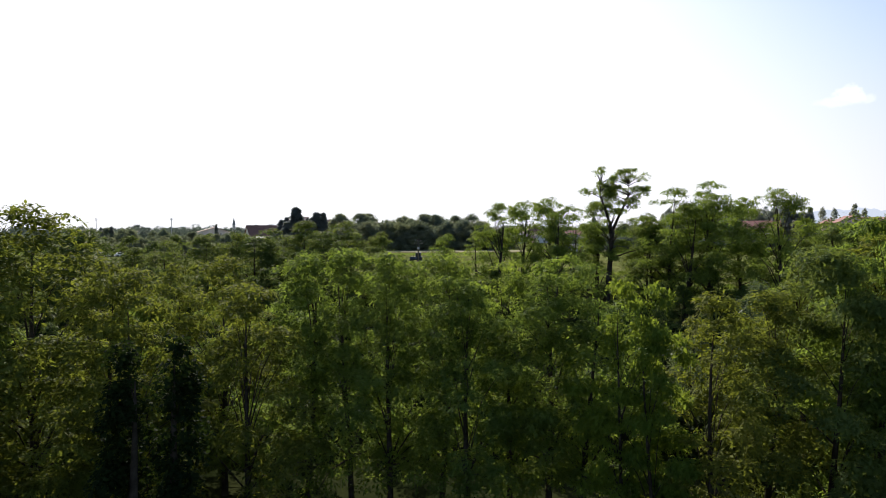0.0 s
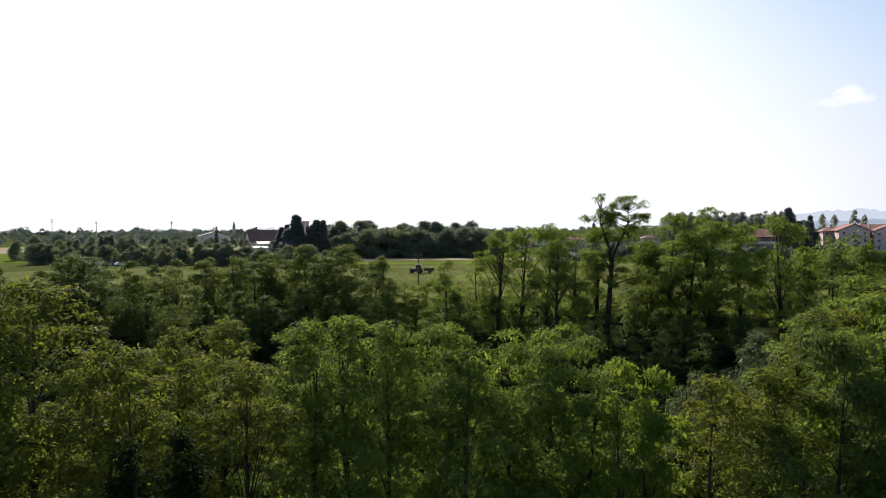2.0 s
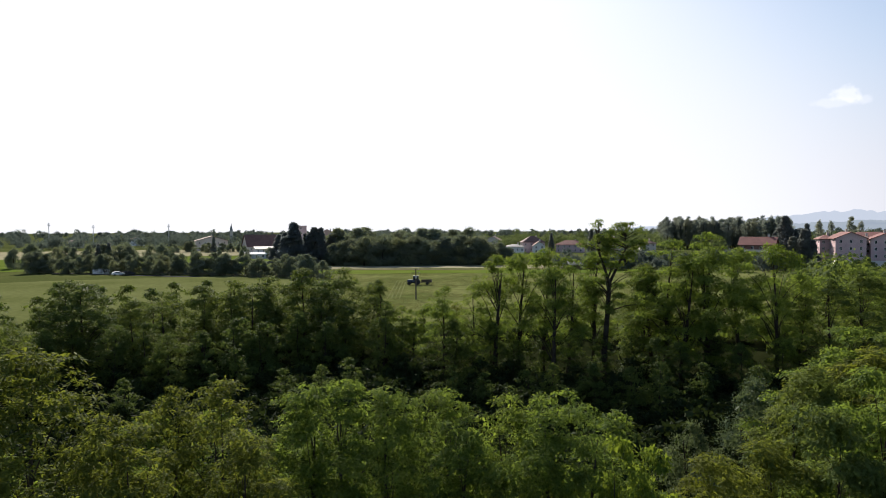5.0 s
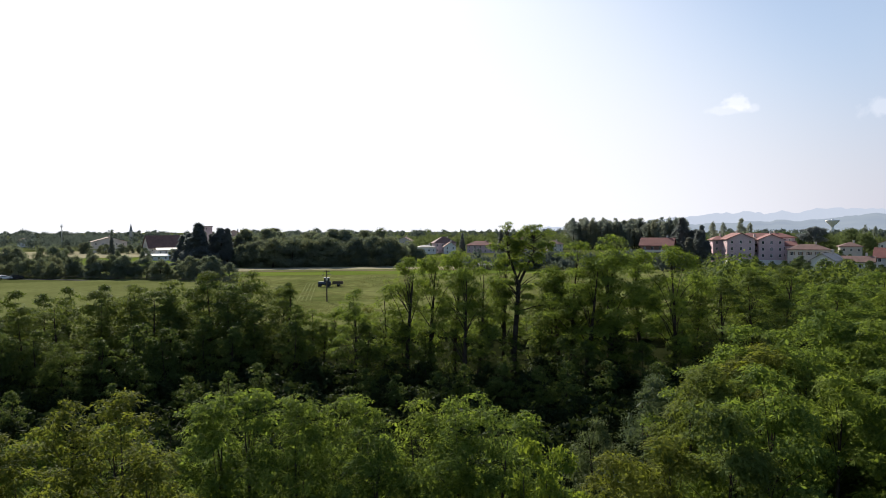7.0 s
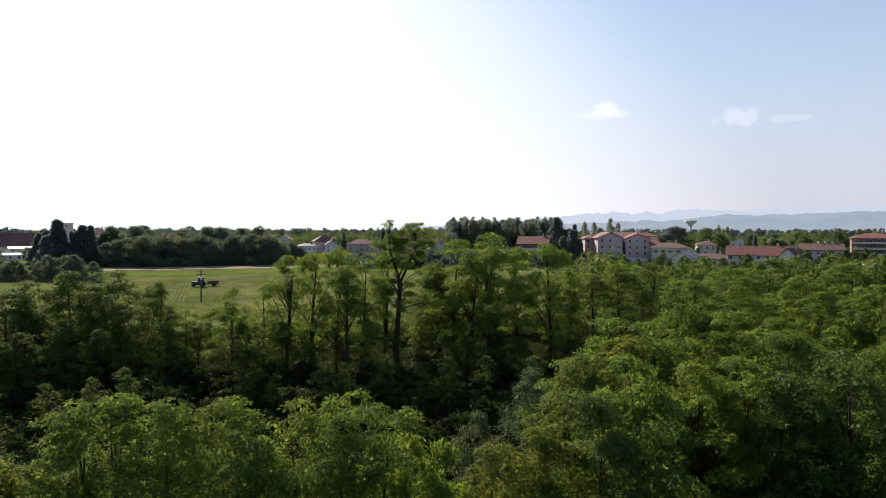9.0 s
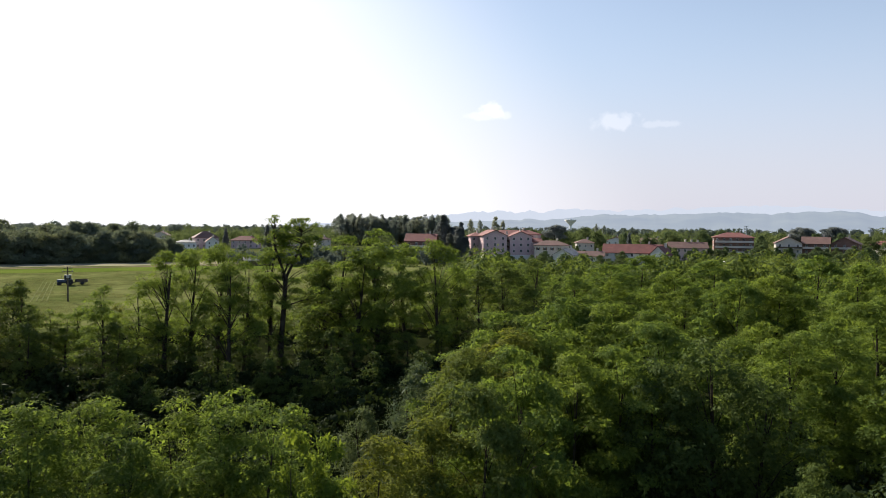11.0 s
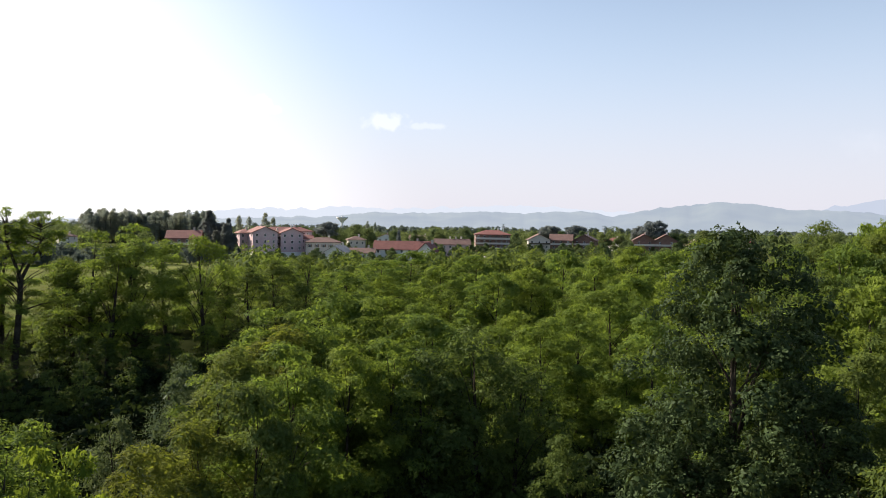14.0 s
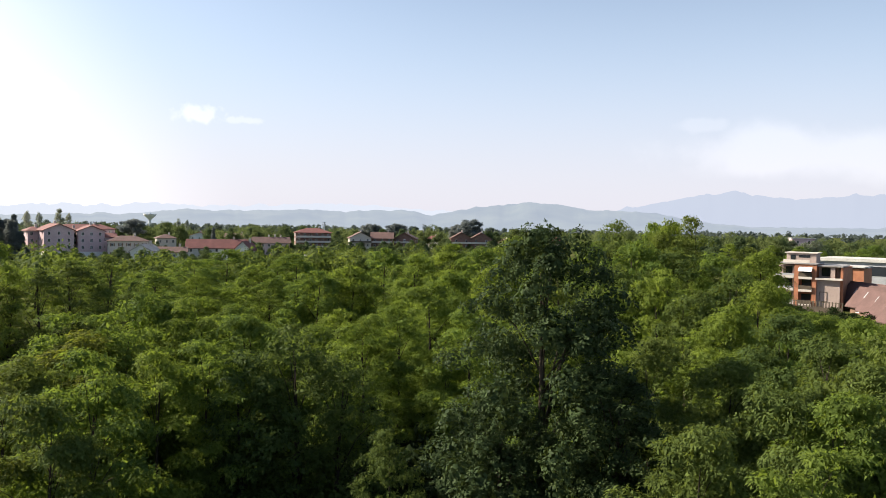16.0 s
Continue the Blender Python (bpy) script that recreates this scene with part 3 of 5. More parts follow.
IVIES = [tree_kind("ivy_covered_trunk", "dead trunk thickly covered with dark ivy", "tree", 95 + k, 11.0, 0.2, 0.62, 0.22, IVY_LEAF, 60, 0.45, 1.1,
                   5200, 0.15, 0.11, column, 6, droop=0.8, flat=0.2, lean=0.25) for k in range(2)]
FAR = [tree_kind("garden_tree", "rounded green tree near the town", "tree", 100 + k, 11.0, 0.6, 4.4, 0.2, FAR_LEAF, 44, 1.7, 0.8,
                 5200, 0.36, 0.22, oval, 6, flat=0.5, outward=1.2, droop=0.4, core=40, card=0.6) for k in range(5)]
GARDEN = [tree_kind("garden_tree", "rounded fresh green tree among the gardens", "tree", 190 + k, 11.0, 0.6, 4.4, 0.2, GARDEN_LEAF, 44, 1.7, 0.8,
                 5200, 0.36, 0.22, oval, 6, flat=0.5, outward=1.2, droop=0.4, core=40, card=0.6) for k in range(4)]
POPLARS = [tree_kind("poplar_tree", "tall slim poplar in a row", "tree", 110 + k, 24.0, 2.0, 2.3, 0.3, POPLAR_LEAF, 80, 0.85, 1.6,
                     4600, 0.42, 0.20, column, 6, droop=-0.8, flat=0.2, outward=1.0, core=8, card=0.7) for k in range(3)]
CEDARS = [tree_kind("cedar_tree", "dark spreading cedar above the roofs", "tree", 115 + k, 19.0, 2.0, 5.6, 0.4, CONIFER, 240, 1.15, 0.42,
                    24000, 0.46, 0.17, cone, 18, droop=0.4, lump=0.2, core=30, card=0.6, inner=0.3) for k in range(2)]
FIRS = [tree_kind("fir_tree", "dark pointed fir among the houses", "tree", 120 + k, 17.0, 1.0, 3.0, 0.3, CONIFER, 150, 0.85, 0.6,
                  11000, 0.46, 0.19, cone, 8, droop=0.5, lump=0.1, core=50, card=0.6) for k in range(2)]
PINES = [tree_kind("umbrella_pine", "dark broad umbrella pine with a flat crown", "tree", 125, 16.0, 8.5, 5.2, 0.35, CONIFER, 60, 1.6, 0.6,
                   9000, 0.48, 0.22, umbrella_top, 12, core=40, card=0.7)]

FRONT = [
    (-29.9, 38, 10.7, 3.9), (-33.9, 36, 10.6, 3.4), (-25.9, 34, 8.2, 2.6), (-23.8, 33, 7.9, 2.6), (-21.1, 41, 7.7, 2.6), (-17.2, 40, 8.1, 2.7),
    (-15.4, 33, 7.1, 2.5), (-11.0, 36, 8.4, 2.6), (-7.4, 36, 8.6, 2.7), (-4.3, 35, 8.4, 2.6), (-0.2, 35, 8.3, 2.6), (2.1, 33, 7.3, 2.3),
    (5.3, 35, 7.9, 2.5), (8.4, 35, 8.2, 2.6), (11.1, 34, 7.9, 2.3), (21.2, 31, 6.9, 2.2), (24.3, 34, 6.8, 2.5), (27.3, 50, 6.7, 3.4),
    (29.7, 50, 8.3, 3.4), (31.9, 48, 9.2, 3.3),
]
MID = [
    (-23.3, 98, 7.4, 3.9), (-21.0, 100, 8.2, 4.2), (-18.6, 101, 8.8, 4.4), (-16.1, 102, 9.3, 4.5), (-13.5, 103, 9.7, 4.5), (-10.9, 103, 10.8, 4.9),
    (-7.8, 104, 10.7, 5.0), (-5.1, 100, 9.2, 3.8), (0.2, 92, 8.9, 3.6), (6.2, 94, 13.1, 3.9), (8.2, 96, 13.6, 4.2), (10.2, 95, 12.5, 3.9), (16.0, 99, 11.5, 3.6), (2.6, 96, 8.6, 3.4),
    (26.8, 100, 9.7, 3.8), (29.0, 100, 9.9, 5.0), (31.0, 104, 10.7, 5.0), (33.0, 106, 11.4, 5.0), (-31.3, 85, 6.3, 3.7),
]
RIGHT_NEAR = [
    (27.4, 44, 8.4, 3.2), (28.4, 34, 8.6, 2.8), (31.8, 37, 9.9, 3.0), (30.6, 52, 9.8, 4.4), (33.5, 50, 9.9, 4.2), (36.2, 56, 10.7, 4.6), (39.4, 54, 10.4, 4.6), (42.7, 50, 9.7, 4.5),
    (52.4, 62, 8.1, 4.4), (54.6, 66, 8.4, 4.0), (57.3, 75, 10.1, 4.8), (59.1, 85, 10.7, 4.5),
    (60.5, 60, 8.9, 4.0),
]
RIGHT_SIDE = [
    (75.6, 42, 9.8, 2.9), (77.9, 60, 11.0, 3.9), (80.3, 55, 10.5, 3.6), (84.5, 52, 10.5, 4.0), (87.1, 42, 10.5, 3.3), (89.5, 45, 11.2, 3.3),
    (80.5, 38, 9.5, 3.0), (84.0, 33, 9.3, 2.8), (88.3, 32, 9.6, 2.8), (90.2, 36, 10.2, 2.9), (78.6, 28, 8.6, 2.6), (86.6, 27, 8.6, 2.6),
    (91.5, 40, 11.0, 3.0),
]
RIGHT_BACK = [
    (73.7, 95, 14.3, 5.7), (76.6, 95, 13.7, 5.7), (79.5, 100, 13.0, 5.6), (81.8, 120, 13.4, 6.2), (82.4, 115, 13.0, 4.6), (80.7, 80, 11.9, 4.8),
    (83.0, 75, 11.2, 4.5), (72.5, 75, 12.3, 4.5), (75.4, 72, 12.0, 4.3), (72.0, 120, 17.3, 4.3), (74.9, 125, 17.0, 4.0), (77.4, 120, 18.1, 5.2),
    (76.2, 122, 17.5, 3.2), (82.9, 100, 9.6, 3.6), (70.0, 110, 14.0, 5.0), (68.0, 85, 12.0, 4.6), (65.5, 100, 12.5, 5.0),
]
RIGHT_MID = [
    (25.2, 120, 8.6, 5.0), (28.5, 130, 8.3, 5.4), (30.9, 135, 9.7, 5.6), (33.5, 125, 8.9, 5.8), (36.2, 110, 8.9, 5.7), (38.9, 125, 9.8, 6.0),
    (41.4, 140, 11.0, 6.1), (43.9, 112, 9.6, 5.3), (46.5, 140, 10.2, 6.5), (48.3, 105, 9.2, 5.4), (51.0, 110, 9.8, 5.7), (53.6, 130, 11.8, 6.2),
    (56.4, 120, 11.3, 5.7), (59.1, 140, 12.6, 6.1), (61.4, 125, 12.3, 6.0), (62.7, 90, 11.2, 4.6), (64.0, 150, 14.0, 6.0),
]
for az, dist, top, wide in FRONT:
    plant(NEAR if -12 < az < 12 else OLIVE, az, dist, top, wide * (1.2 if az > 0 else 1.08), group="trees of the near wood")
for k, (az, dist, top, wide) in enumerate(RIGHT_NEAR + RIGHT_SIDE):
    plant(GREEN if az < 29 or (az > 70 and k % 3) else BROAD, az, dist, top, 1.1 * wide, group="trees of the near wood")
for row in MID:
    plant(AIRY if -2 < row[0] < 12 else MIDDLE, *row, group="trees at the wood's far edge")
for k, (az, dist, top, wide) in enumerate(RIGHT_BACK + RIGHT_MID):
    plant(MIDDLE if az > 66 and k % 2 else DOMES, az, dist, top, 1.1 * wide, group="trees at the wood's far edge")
# trees of all sizes that hide the foot of the flats
for row in ((83.6, 128, 6.6, 4.2), (85.2, 112, 5.0, 4.4), (86.8, 106, 5.2, 4.2), (88.2, 112, 4.0, 4.2), (89.6, 104, 4.3, 4.0), (91.2, 100, 5.0, 4.4), (85.9, 94, 6.6, 3.8),
            (84.2, 86, 7.6, 4.0), (88.4, 92, 6.4, 4.0), (90.6, 86, 6.6, 3.8), (86.9, 78, 7.6, 3.6), (89.4, 72, 7.8, 3.6), (92.0, 76, 7.4, 4.0), (84.6, 70, 8.4, 3.6)):
    plant(DOMES, *row, group="trees before the flats")
for row in ((-27.4, 100, 10.0, 6.0), (17.7, 98, 14.8, 5.6), (20.6, 100, 15.6, 6.0), (22.9, 103, 13.6, 4.4), (25.4, 95, 14.3, 3.8)):
    plant(DARKER if row[0] < 0 else AIRY, *row, group="trees at the wood's far edge")
for row in ((18.8, 95, 12.8, 5.2), (20.9, 96, 13.8, 5.4), (16.6, 100, 10.8, 4.2), (-26.4, 98, 9.6, 5.6), (-14.8, 100, 8.6, 4.6), (-9.2, 99, 9.2, 4.8)):
    plant(DARKER if row[0] < 0 else AIRY, *row, group="trees at the wood's far edge")
for row in ((4.4, 92, 12.9, 3.0), (12.2, 97, 13.2, 3.0), (9.1, 90, 11.6, 2.6)):
    plant(SLENDER, *row, group="trees at the wood's far edge")


def forked_tree(az, dist, top):
    """A tall old locust: one trunk that forks high up into two leafy heads, with thin sprays along it."""
    rng = np.random.default_rng(65)
    p = at(az, dist)
    p.z = ground_z(p.x, p.y)
    high = top - p.z
    heads = [boughs(rng, high - 5.6, high - 0.7, 1.7, 28, column, 0.75, 0.6, 0.35, 0.4), boughs(rng, high - 5.4, high - 0.4, 2.1, 34, column, 0.75, 0.6, 0.35, 0.4),
             boughs(rng, high * 0.42, high * 0.74, 3.6, 26, column, 0.95, 0.4, 0.5)]
    heads[0][0][:, 0] -= 1.1
    heads[1][0][:, 0] += 2.3
    heads[2][0][:, 0] += 0.4
    c, r = np.concatenate([h[0] for h in heads]), np.concatenate([h[1] for h in heads])
    tree = new("locust_tree")
    tree.matrix_basis = Matrix.Translation(p) @ pose(0, 0, 0, 0, 0, -az)
    tagged(tree, "tall forked locust with two airy leafy heads", "tree", "trees at the wood's far edge")
    fork = Vector((0.35, 0.1, high * 0.60))
    pieces = [tube_arrays([(-0.3, 0, -0.3), (-0.25, 0, high * 0.2), (0.1, 0.1, high * 0.42), fork], [0.5, 0.36, 0.30, 0.26], 8)]
    for k, (lobe, x) in enumerate(zip(heads[:2], (-1.1, 2.3))):
        pieces.append(tube_arrays([fork, fork.lerp(Vector((x, 0, high * 0.8)), 0.6), (x, 0, high * 0.80), (x, 0, high - 2.6)], [0.20, 0.15, 0.10, 0.03], 7))
        for b in lobe[0]:
            root = Vector((x, 0, min(b[2] - 0.7, high - 2.7)))
            pieces.append(tube_arrays([root, root.lerp(Vector(b), 0.5) + Vector((0, 0, 0.15)), b], [0.07, 0.05, 0.015], 4))
    for b in heads[2][0]:
        root = Vector((0.1, 0.05, b[2] * 0.86))
        pieces.append(tube_arrays([root, root.lerp(Vector(b), 0.5) + Vector((0, 0, 0.2)), b], [0.08, 0.05, 0.015], 4))
    part("trunk", mesh_of("trunk", *join_arrays(pieces), BARK, True), tree)
    leaves = join_arrays([shoot_leaves(rng, c, r, 2200, 9, 0.2, 0.24, 0.10, 0.3, 0.55, 0.45, 0.4), leaf_quads(rng, c, r * 0.6, 500, 0.28, 0.2, 0.0, 0.0, 0.75, 0.15, 1.6, 0.1, True)])
    part("crown", mesh_of("crown", *leaves, LOCUST), tree)


forked_tree(13.2, 93, 17.9)
for row in ((14.2, 31, 7.3, 1.5), (16.9, 30, 7.2, 1.4)):
    plant(YOUNG, *row, group="trees of the near wood")
for row in ((19.6, 50, 3.4, 1.9), (23.9, 54, 5.8, 3.0)):
    plant(WILLOWS, *row, group="trees of the near wood")
plant(OAKS, 66.6, 38, 15.9, 6.6)
plant(OAKS, 71.6, 36, 9.2, 5.8)
plant(OAKS, 63.4, 37, 7.2, 4.6)
for row in ((46.8, 46, 9.4, 4.6), (50.0, 44, 7.8, 3.6), (43.2, 44, 8.2, 4.0), (54.0, 38, 5.0, 2.0)):
    plant(DARKER, *row, group="trees of the near wood")
for row in ((36.6, 43, 8.6, 3.6), (39.8, 45, 8.8, 3.8)):
    plant(BROAD, *row, group="trees of the near wood")
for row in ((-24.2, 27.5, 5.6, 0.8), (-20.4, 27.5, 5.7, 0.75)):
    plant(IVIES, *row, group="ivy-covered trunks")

# second rank and undergrowth, scattered evenly between the rows
fill = np.random.default_rng(5)


def envelope(az, d):
    """How high the canopy reaches between the rows."""
    if az < 16 and not (az > 5 and d > 87):
        return 5.5 if d < 45 else 1.0 if d < 87 else 5.0 if d < 98 else 8.6
    if az < 27 and az > 5 and d > 87:
        return 3.4
    if az < 27:
        return 4.5 if d < 45 else 1.5 if d < 87 else 5.5 if d < 98 else 9.0
    if az < 65:
        return 4.0 if d < 45 else 4.5 if d < 67 else 5.2 if d < 100 else 6.6
    if az > 82 and d > 66:
        return 5.4
    return 5.5 if d < 45 else 6.5 if d < 66 else 9.0


for az0, az1, d0, d1, step, kinds in ((-38, -13, 40, 47, 3.6, SECOND), (-13, 16, 42, 48, 7.0, SECOND), (-38, 27, 104, 112, 2.0, BEHIND), (-38, 27, 88, 97, 2.2, BEHIND + DARKER), (-38, 27, 78, 86, 2.8, BEHIND),
                                     (27, 66, 54, 66, 5.5, SECOND), (30, 66, 68, 98, 4.2, DOMES), (27, 66, 108, 118, 4.4, DOMES),
                                     (66, 94, 44, 66, 3.6, SECOND), (66, 82, 68, 110, 3.0, DOMES), (40, 84, 128, 165, 2.4, DOMES)):
    a = az0
    while a < az1:
        d = d0 + (d1 - d0) * fill.random()
        if (-4.5 < a < -0.4 and d > 75) or (-4.5 < a < 26 and 102 < d < 113):
            a += step
            continue
        plant(kinds, a + step * 0.6 * (fill.random() - 0.5), d, envelope(a, d) + (1.6 if a < 27 else 3.4) * (fill.random() - 0.58), group="trees filling the wood")
        a += step


def undergrowth(az0, az1, d0, d1, gap, low, high):
    """Bushes about gap metres apart, none of them in line."""
    d = d0
    while d < d1:
        a = az0 + fill.random() * 3
        while a < az1:
            p = at(a, d + gap * (fill.random() - 0.5))
            plant(BUSHES, a, p.length, ground_z(p.x, p.y) + low + (high - low) * fill.random(), group="undergrowth of the wood")
            a += math.degrees(gap / d) * (0.8 + 0.4 * fill.random())
        d += gap


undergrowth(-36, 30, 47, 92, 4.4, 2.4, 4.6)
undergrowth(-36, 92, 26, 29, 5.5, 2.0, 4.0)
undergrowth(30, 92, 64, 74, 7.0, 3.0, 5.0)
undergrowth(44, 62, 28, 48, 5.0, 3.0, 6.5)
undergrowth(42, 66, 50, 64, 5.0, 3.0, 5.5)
for row in ((-4.3, 99, 6.2, 2.8), (-3.2, 101, 5.4, 2.6), (-2.2, 98, 5.2, 2.4), (-1.1, 97, 6.0, 2.5)):
    plant(AIRY, *row, group="trees at the wood's far edge")

# sunlit saplings between the trunks, where the wood ends at the meadow
for k in range(26):
    plant(DOMES if k % 3 else OLIVE, 1.5 + k + 0.8 * (fill.random() - 0.5), 107 + 9 * fill.random(), 1.4 + 3.4 * fill.random() ** 1.5, 1.6 + 1.0 * fill.random(), group="saplings by the meadow")

# ======== distant hills ========
HILLS = [(20, 0.1), (28, 0.4), (31.6, 0.55), (35, 0.62), (38.5, 1.0), (42, 1.0), (47, 1.15), (51, 1.1), (55.2, 1.30), (57.5, 0.9), (61, 1.6), (65.3, 2.05), (68, 1.85), (70.5, 1.4), (72, 1.5), (75, 1.3), (78, 0.7), (82, 0.35), (90, 0.4), (100, 0.3)]
PEAKS = [(14, 0.1), (20, 0.3), (25, 0.8), (29, 1.2), (33, 1.15), (36, 1.45), (40, 1.3), (46, 1.55), (50, 1.7), (54, 1.5), (58, 1.3), (66, 1.0), (72, 1.5), (77, 2.5), (80.5, 3.0), (84, 2.4), (88, 2.6), (92, 2.8), (100, 2.2)]


def range_of_hills(name, profile, dist, depth, mat, rough, label):
    """A long ridge: its crest rises to the given degrees over the plain, and its flanks are folded by noise."""
    azs = np.arange(profile[0][0], profile[-1][0] + 0.01, 0.2)
    crest = np.interp(azs, [p[0] for p in profile], [p[1] for p in profile])
    rows, verts, faces = 9, [], []
    for a, e in zip(azs, crest):
        e = e + rough * noise.noise(Vector((a * 0.9, 0, dist))) + rough * 0.5 * noise.noise(Vector((a * 2.7, 5, dist)))
        top = max(16 + dist * math.tan(radians(max(e, 0.05))), 10)
        for k in range(rows):
            t = k / (rows - 1)
            up = math.sin(t * math.pi * 0.5) ** 1.4
            fold = 0.16 * top * (1 - t) * t * 4 * noise.noise(Vector((a * 0.7, t * 3.0, 9.0)))
            verts.append(at(a, dist - depth * (1 - t), max(top * up + fold, -2)))
    for i in range(len(azs) - 1):
        for k in range(rows - 1):
            faces.append([i * rows + k, (i + 1) * rows + k, (i + 1) * rows + k + 1, i * rows + k + 1])
    return tagged(new(name, mesh_of(name, verts, faces, mat, True)), label, "hills", kind="structure")


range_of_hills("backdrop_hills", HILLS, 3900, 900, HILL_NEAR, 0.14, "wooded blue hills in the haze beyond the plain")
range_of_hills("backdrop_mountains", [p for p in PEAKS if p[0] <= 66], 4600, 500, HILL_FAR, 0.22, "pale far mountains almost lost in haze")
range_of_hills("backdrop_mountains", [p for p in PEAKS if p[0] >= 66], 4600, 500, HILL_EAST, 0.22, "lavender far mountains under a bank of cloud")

# ======== town: houses ========


def window_mesh(w, h):
    return boxes("window", WHITE, (-w / 2 - 0.08, w / 2 + 0.08, -0.07, 0.05, -h / 2 - 0.08, -h / 2), (-w / 2 - 0.08, w / 2 + 0.08, -0.07, 0.05, h / 2, h / 2 + 0.08),
                 (-w / 2 - 0.08, -w / 2, -0.07, 0.05, -h / 2, h / 2), (w / 2, w / 2 + 0.08, -0.07, 0.05, -h / 2, h / 2), (-0.03, 0.03, -0.05, 0.05, -h / 2, h / 2))


WINDOW = window_mesh(0.85, 1.25)
PANE = boxes("pane", GLASS, (-0.425, 0.425, -0.02, 0.04, -0.625, 0.625))
SHUT = boxes("shutter", SHUTTER, (-0.45, -0.02, -0.06, 0.04, -0.68, 0.68))
CHIMNEY = boxes("chimney", CREAM, (-0.4, 0.4, -0.4, 0.4, -0.6, 1.3), (-0.5, 0.5, -0.5, 0.5, 1.35, 1.5))


def add_window(parent, x, y, z, turn, shutters=False):
    w = part("window", WINDOW, parent, m=pose(x, y, z, 0, 0, turn))
    part("pane", PANE, w)
    if shutters:
        part("shutter", SHUT, w, m=pose(-0.52, 0, 0))
        part("shutter", SHUT, w, m=pose(0.99, 0, 0))
    return w


def gable_roof(w, d, eave, rise, along_x, over=0.7, thick=0.22):
    """Two sloping slabs with eaves and thickness."""
    if along_x:
        half, length = d / 2, w / 2 + over
    else:
        half, length = w / 2, d / 2 + over
    low = eave - rise * over / half
    sec = [(-half - over, low), (0, eave + rise), (half + over, low), (half + over, low + thick), (0, eave + rise + thick), (-half - over, low + thick)]
    verts = []
    for s in (-length, length):
        for a, z in sec:
            verts.append((s, a, z) if along_x else (a, s, z))
    faces = [[0, 1, 4, 5], [1, 2, 3, 4], [6, 11, 10, 7], [7, 10, 9, 8]] + [[k, (k + 1) % 6 + 0, (k + 1) % 6 + 6, k + 6] for k in range(6)]
    return mesh_fix("roof", verts, faces)


def mesh_fix(name, verts, faces, mat=None):
    bm = bmesh.new()
    vs = [bm.verts.new(v) for v in verts]
    for f in faces:
        bm.faces.new([vs[k] for k in f])
    bmesh.ops.recalc_face_normals(bm, faces=bm.faces)
    me = bpy.data.meshes.new(name)
    bm.to_mesh(me)
    bm.free()
    if mat:
        me.materials.append(mat)
    return me


def hip_roof(w, d, eave, rise, over=0.7, thick=0.2):
    x, y, r = w / 2 + over, d / 2 + over, max(w - d, 0.6) / 2
    low = eave - 0.15
    verts = [(-x, -y, low), (x, -y, low), (x, y, low), (-x, y, low), (-x, -y, low + thick), (x, -y, low + thick), (x, y, low + thick), (-x, y, low + thick), (-r, 0, eave + rise), (r, 0, eave + rise)]
    return mesh_fix("roof", verts, [[3, 2, 1, 0], [0, 1, 5, 4], [1, 2, 6, 5], [2, 3, 7, 6], [3, 0, 4, 7], [4, 5, 9, 8], [5, 6, 9], [6, 7, 8, 9], [7, 4, 8]])


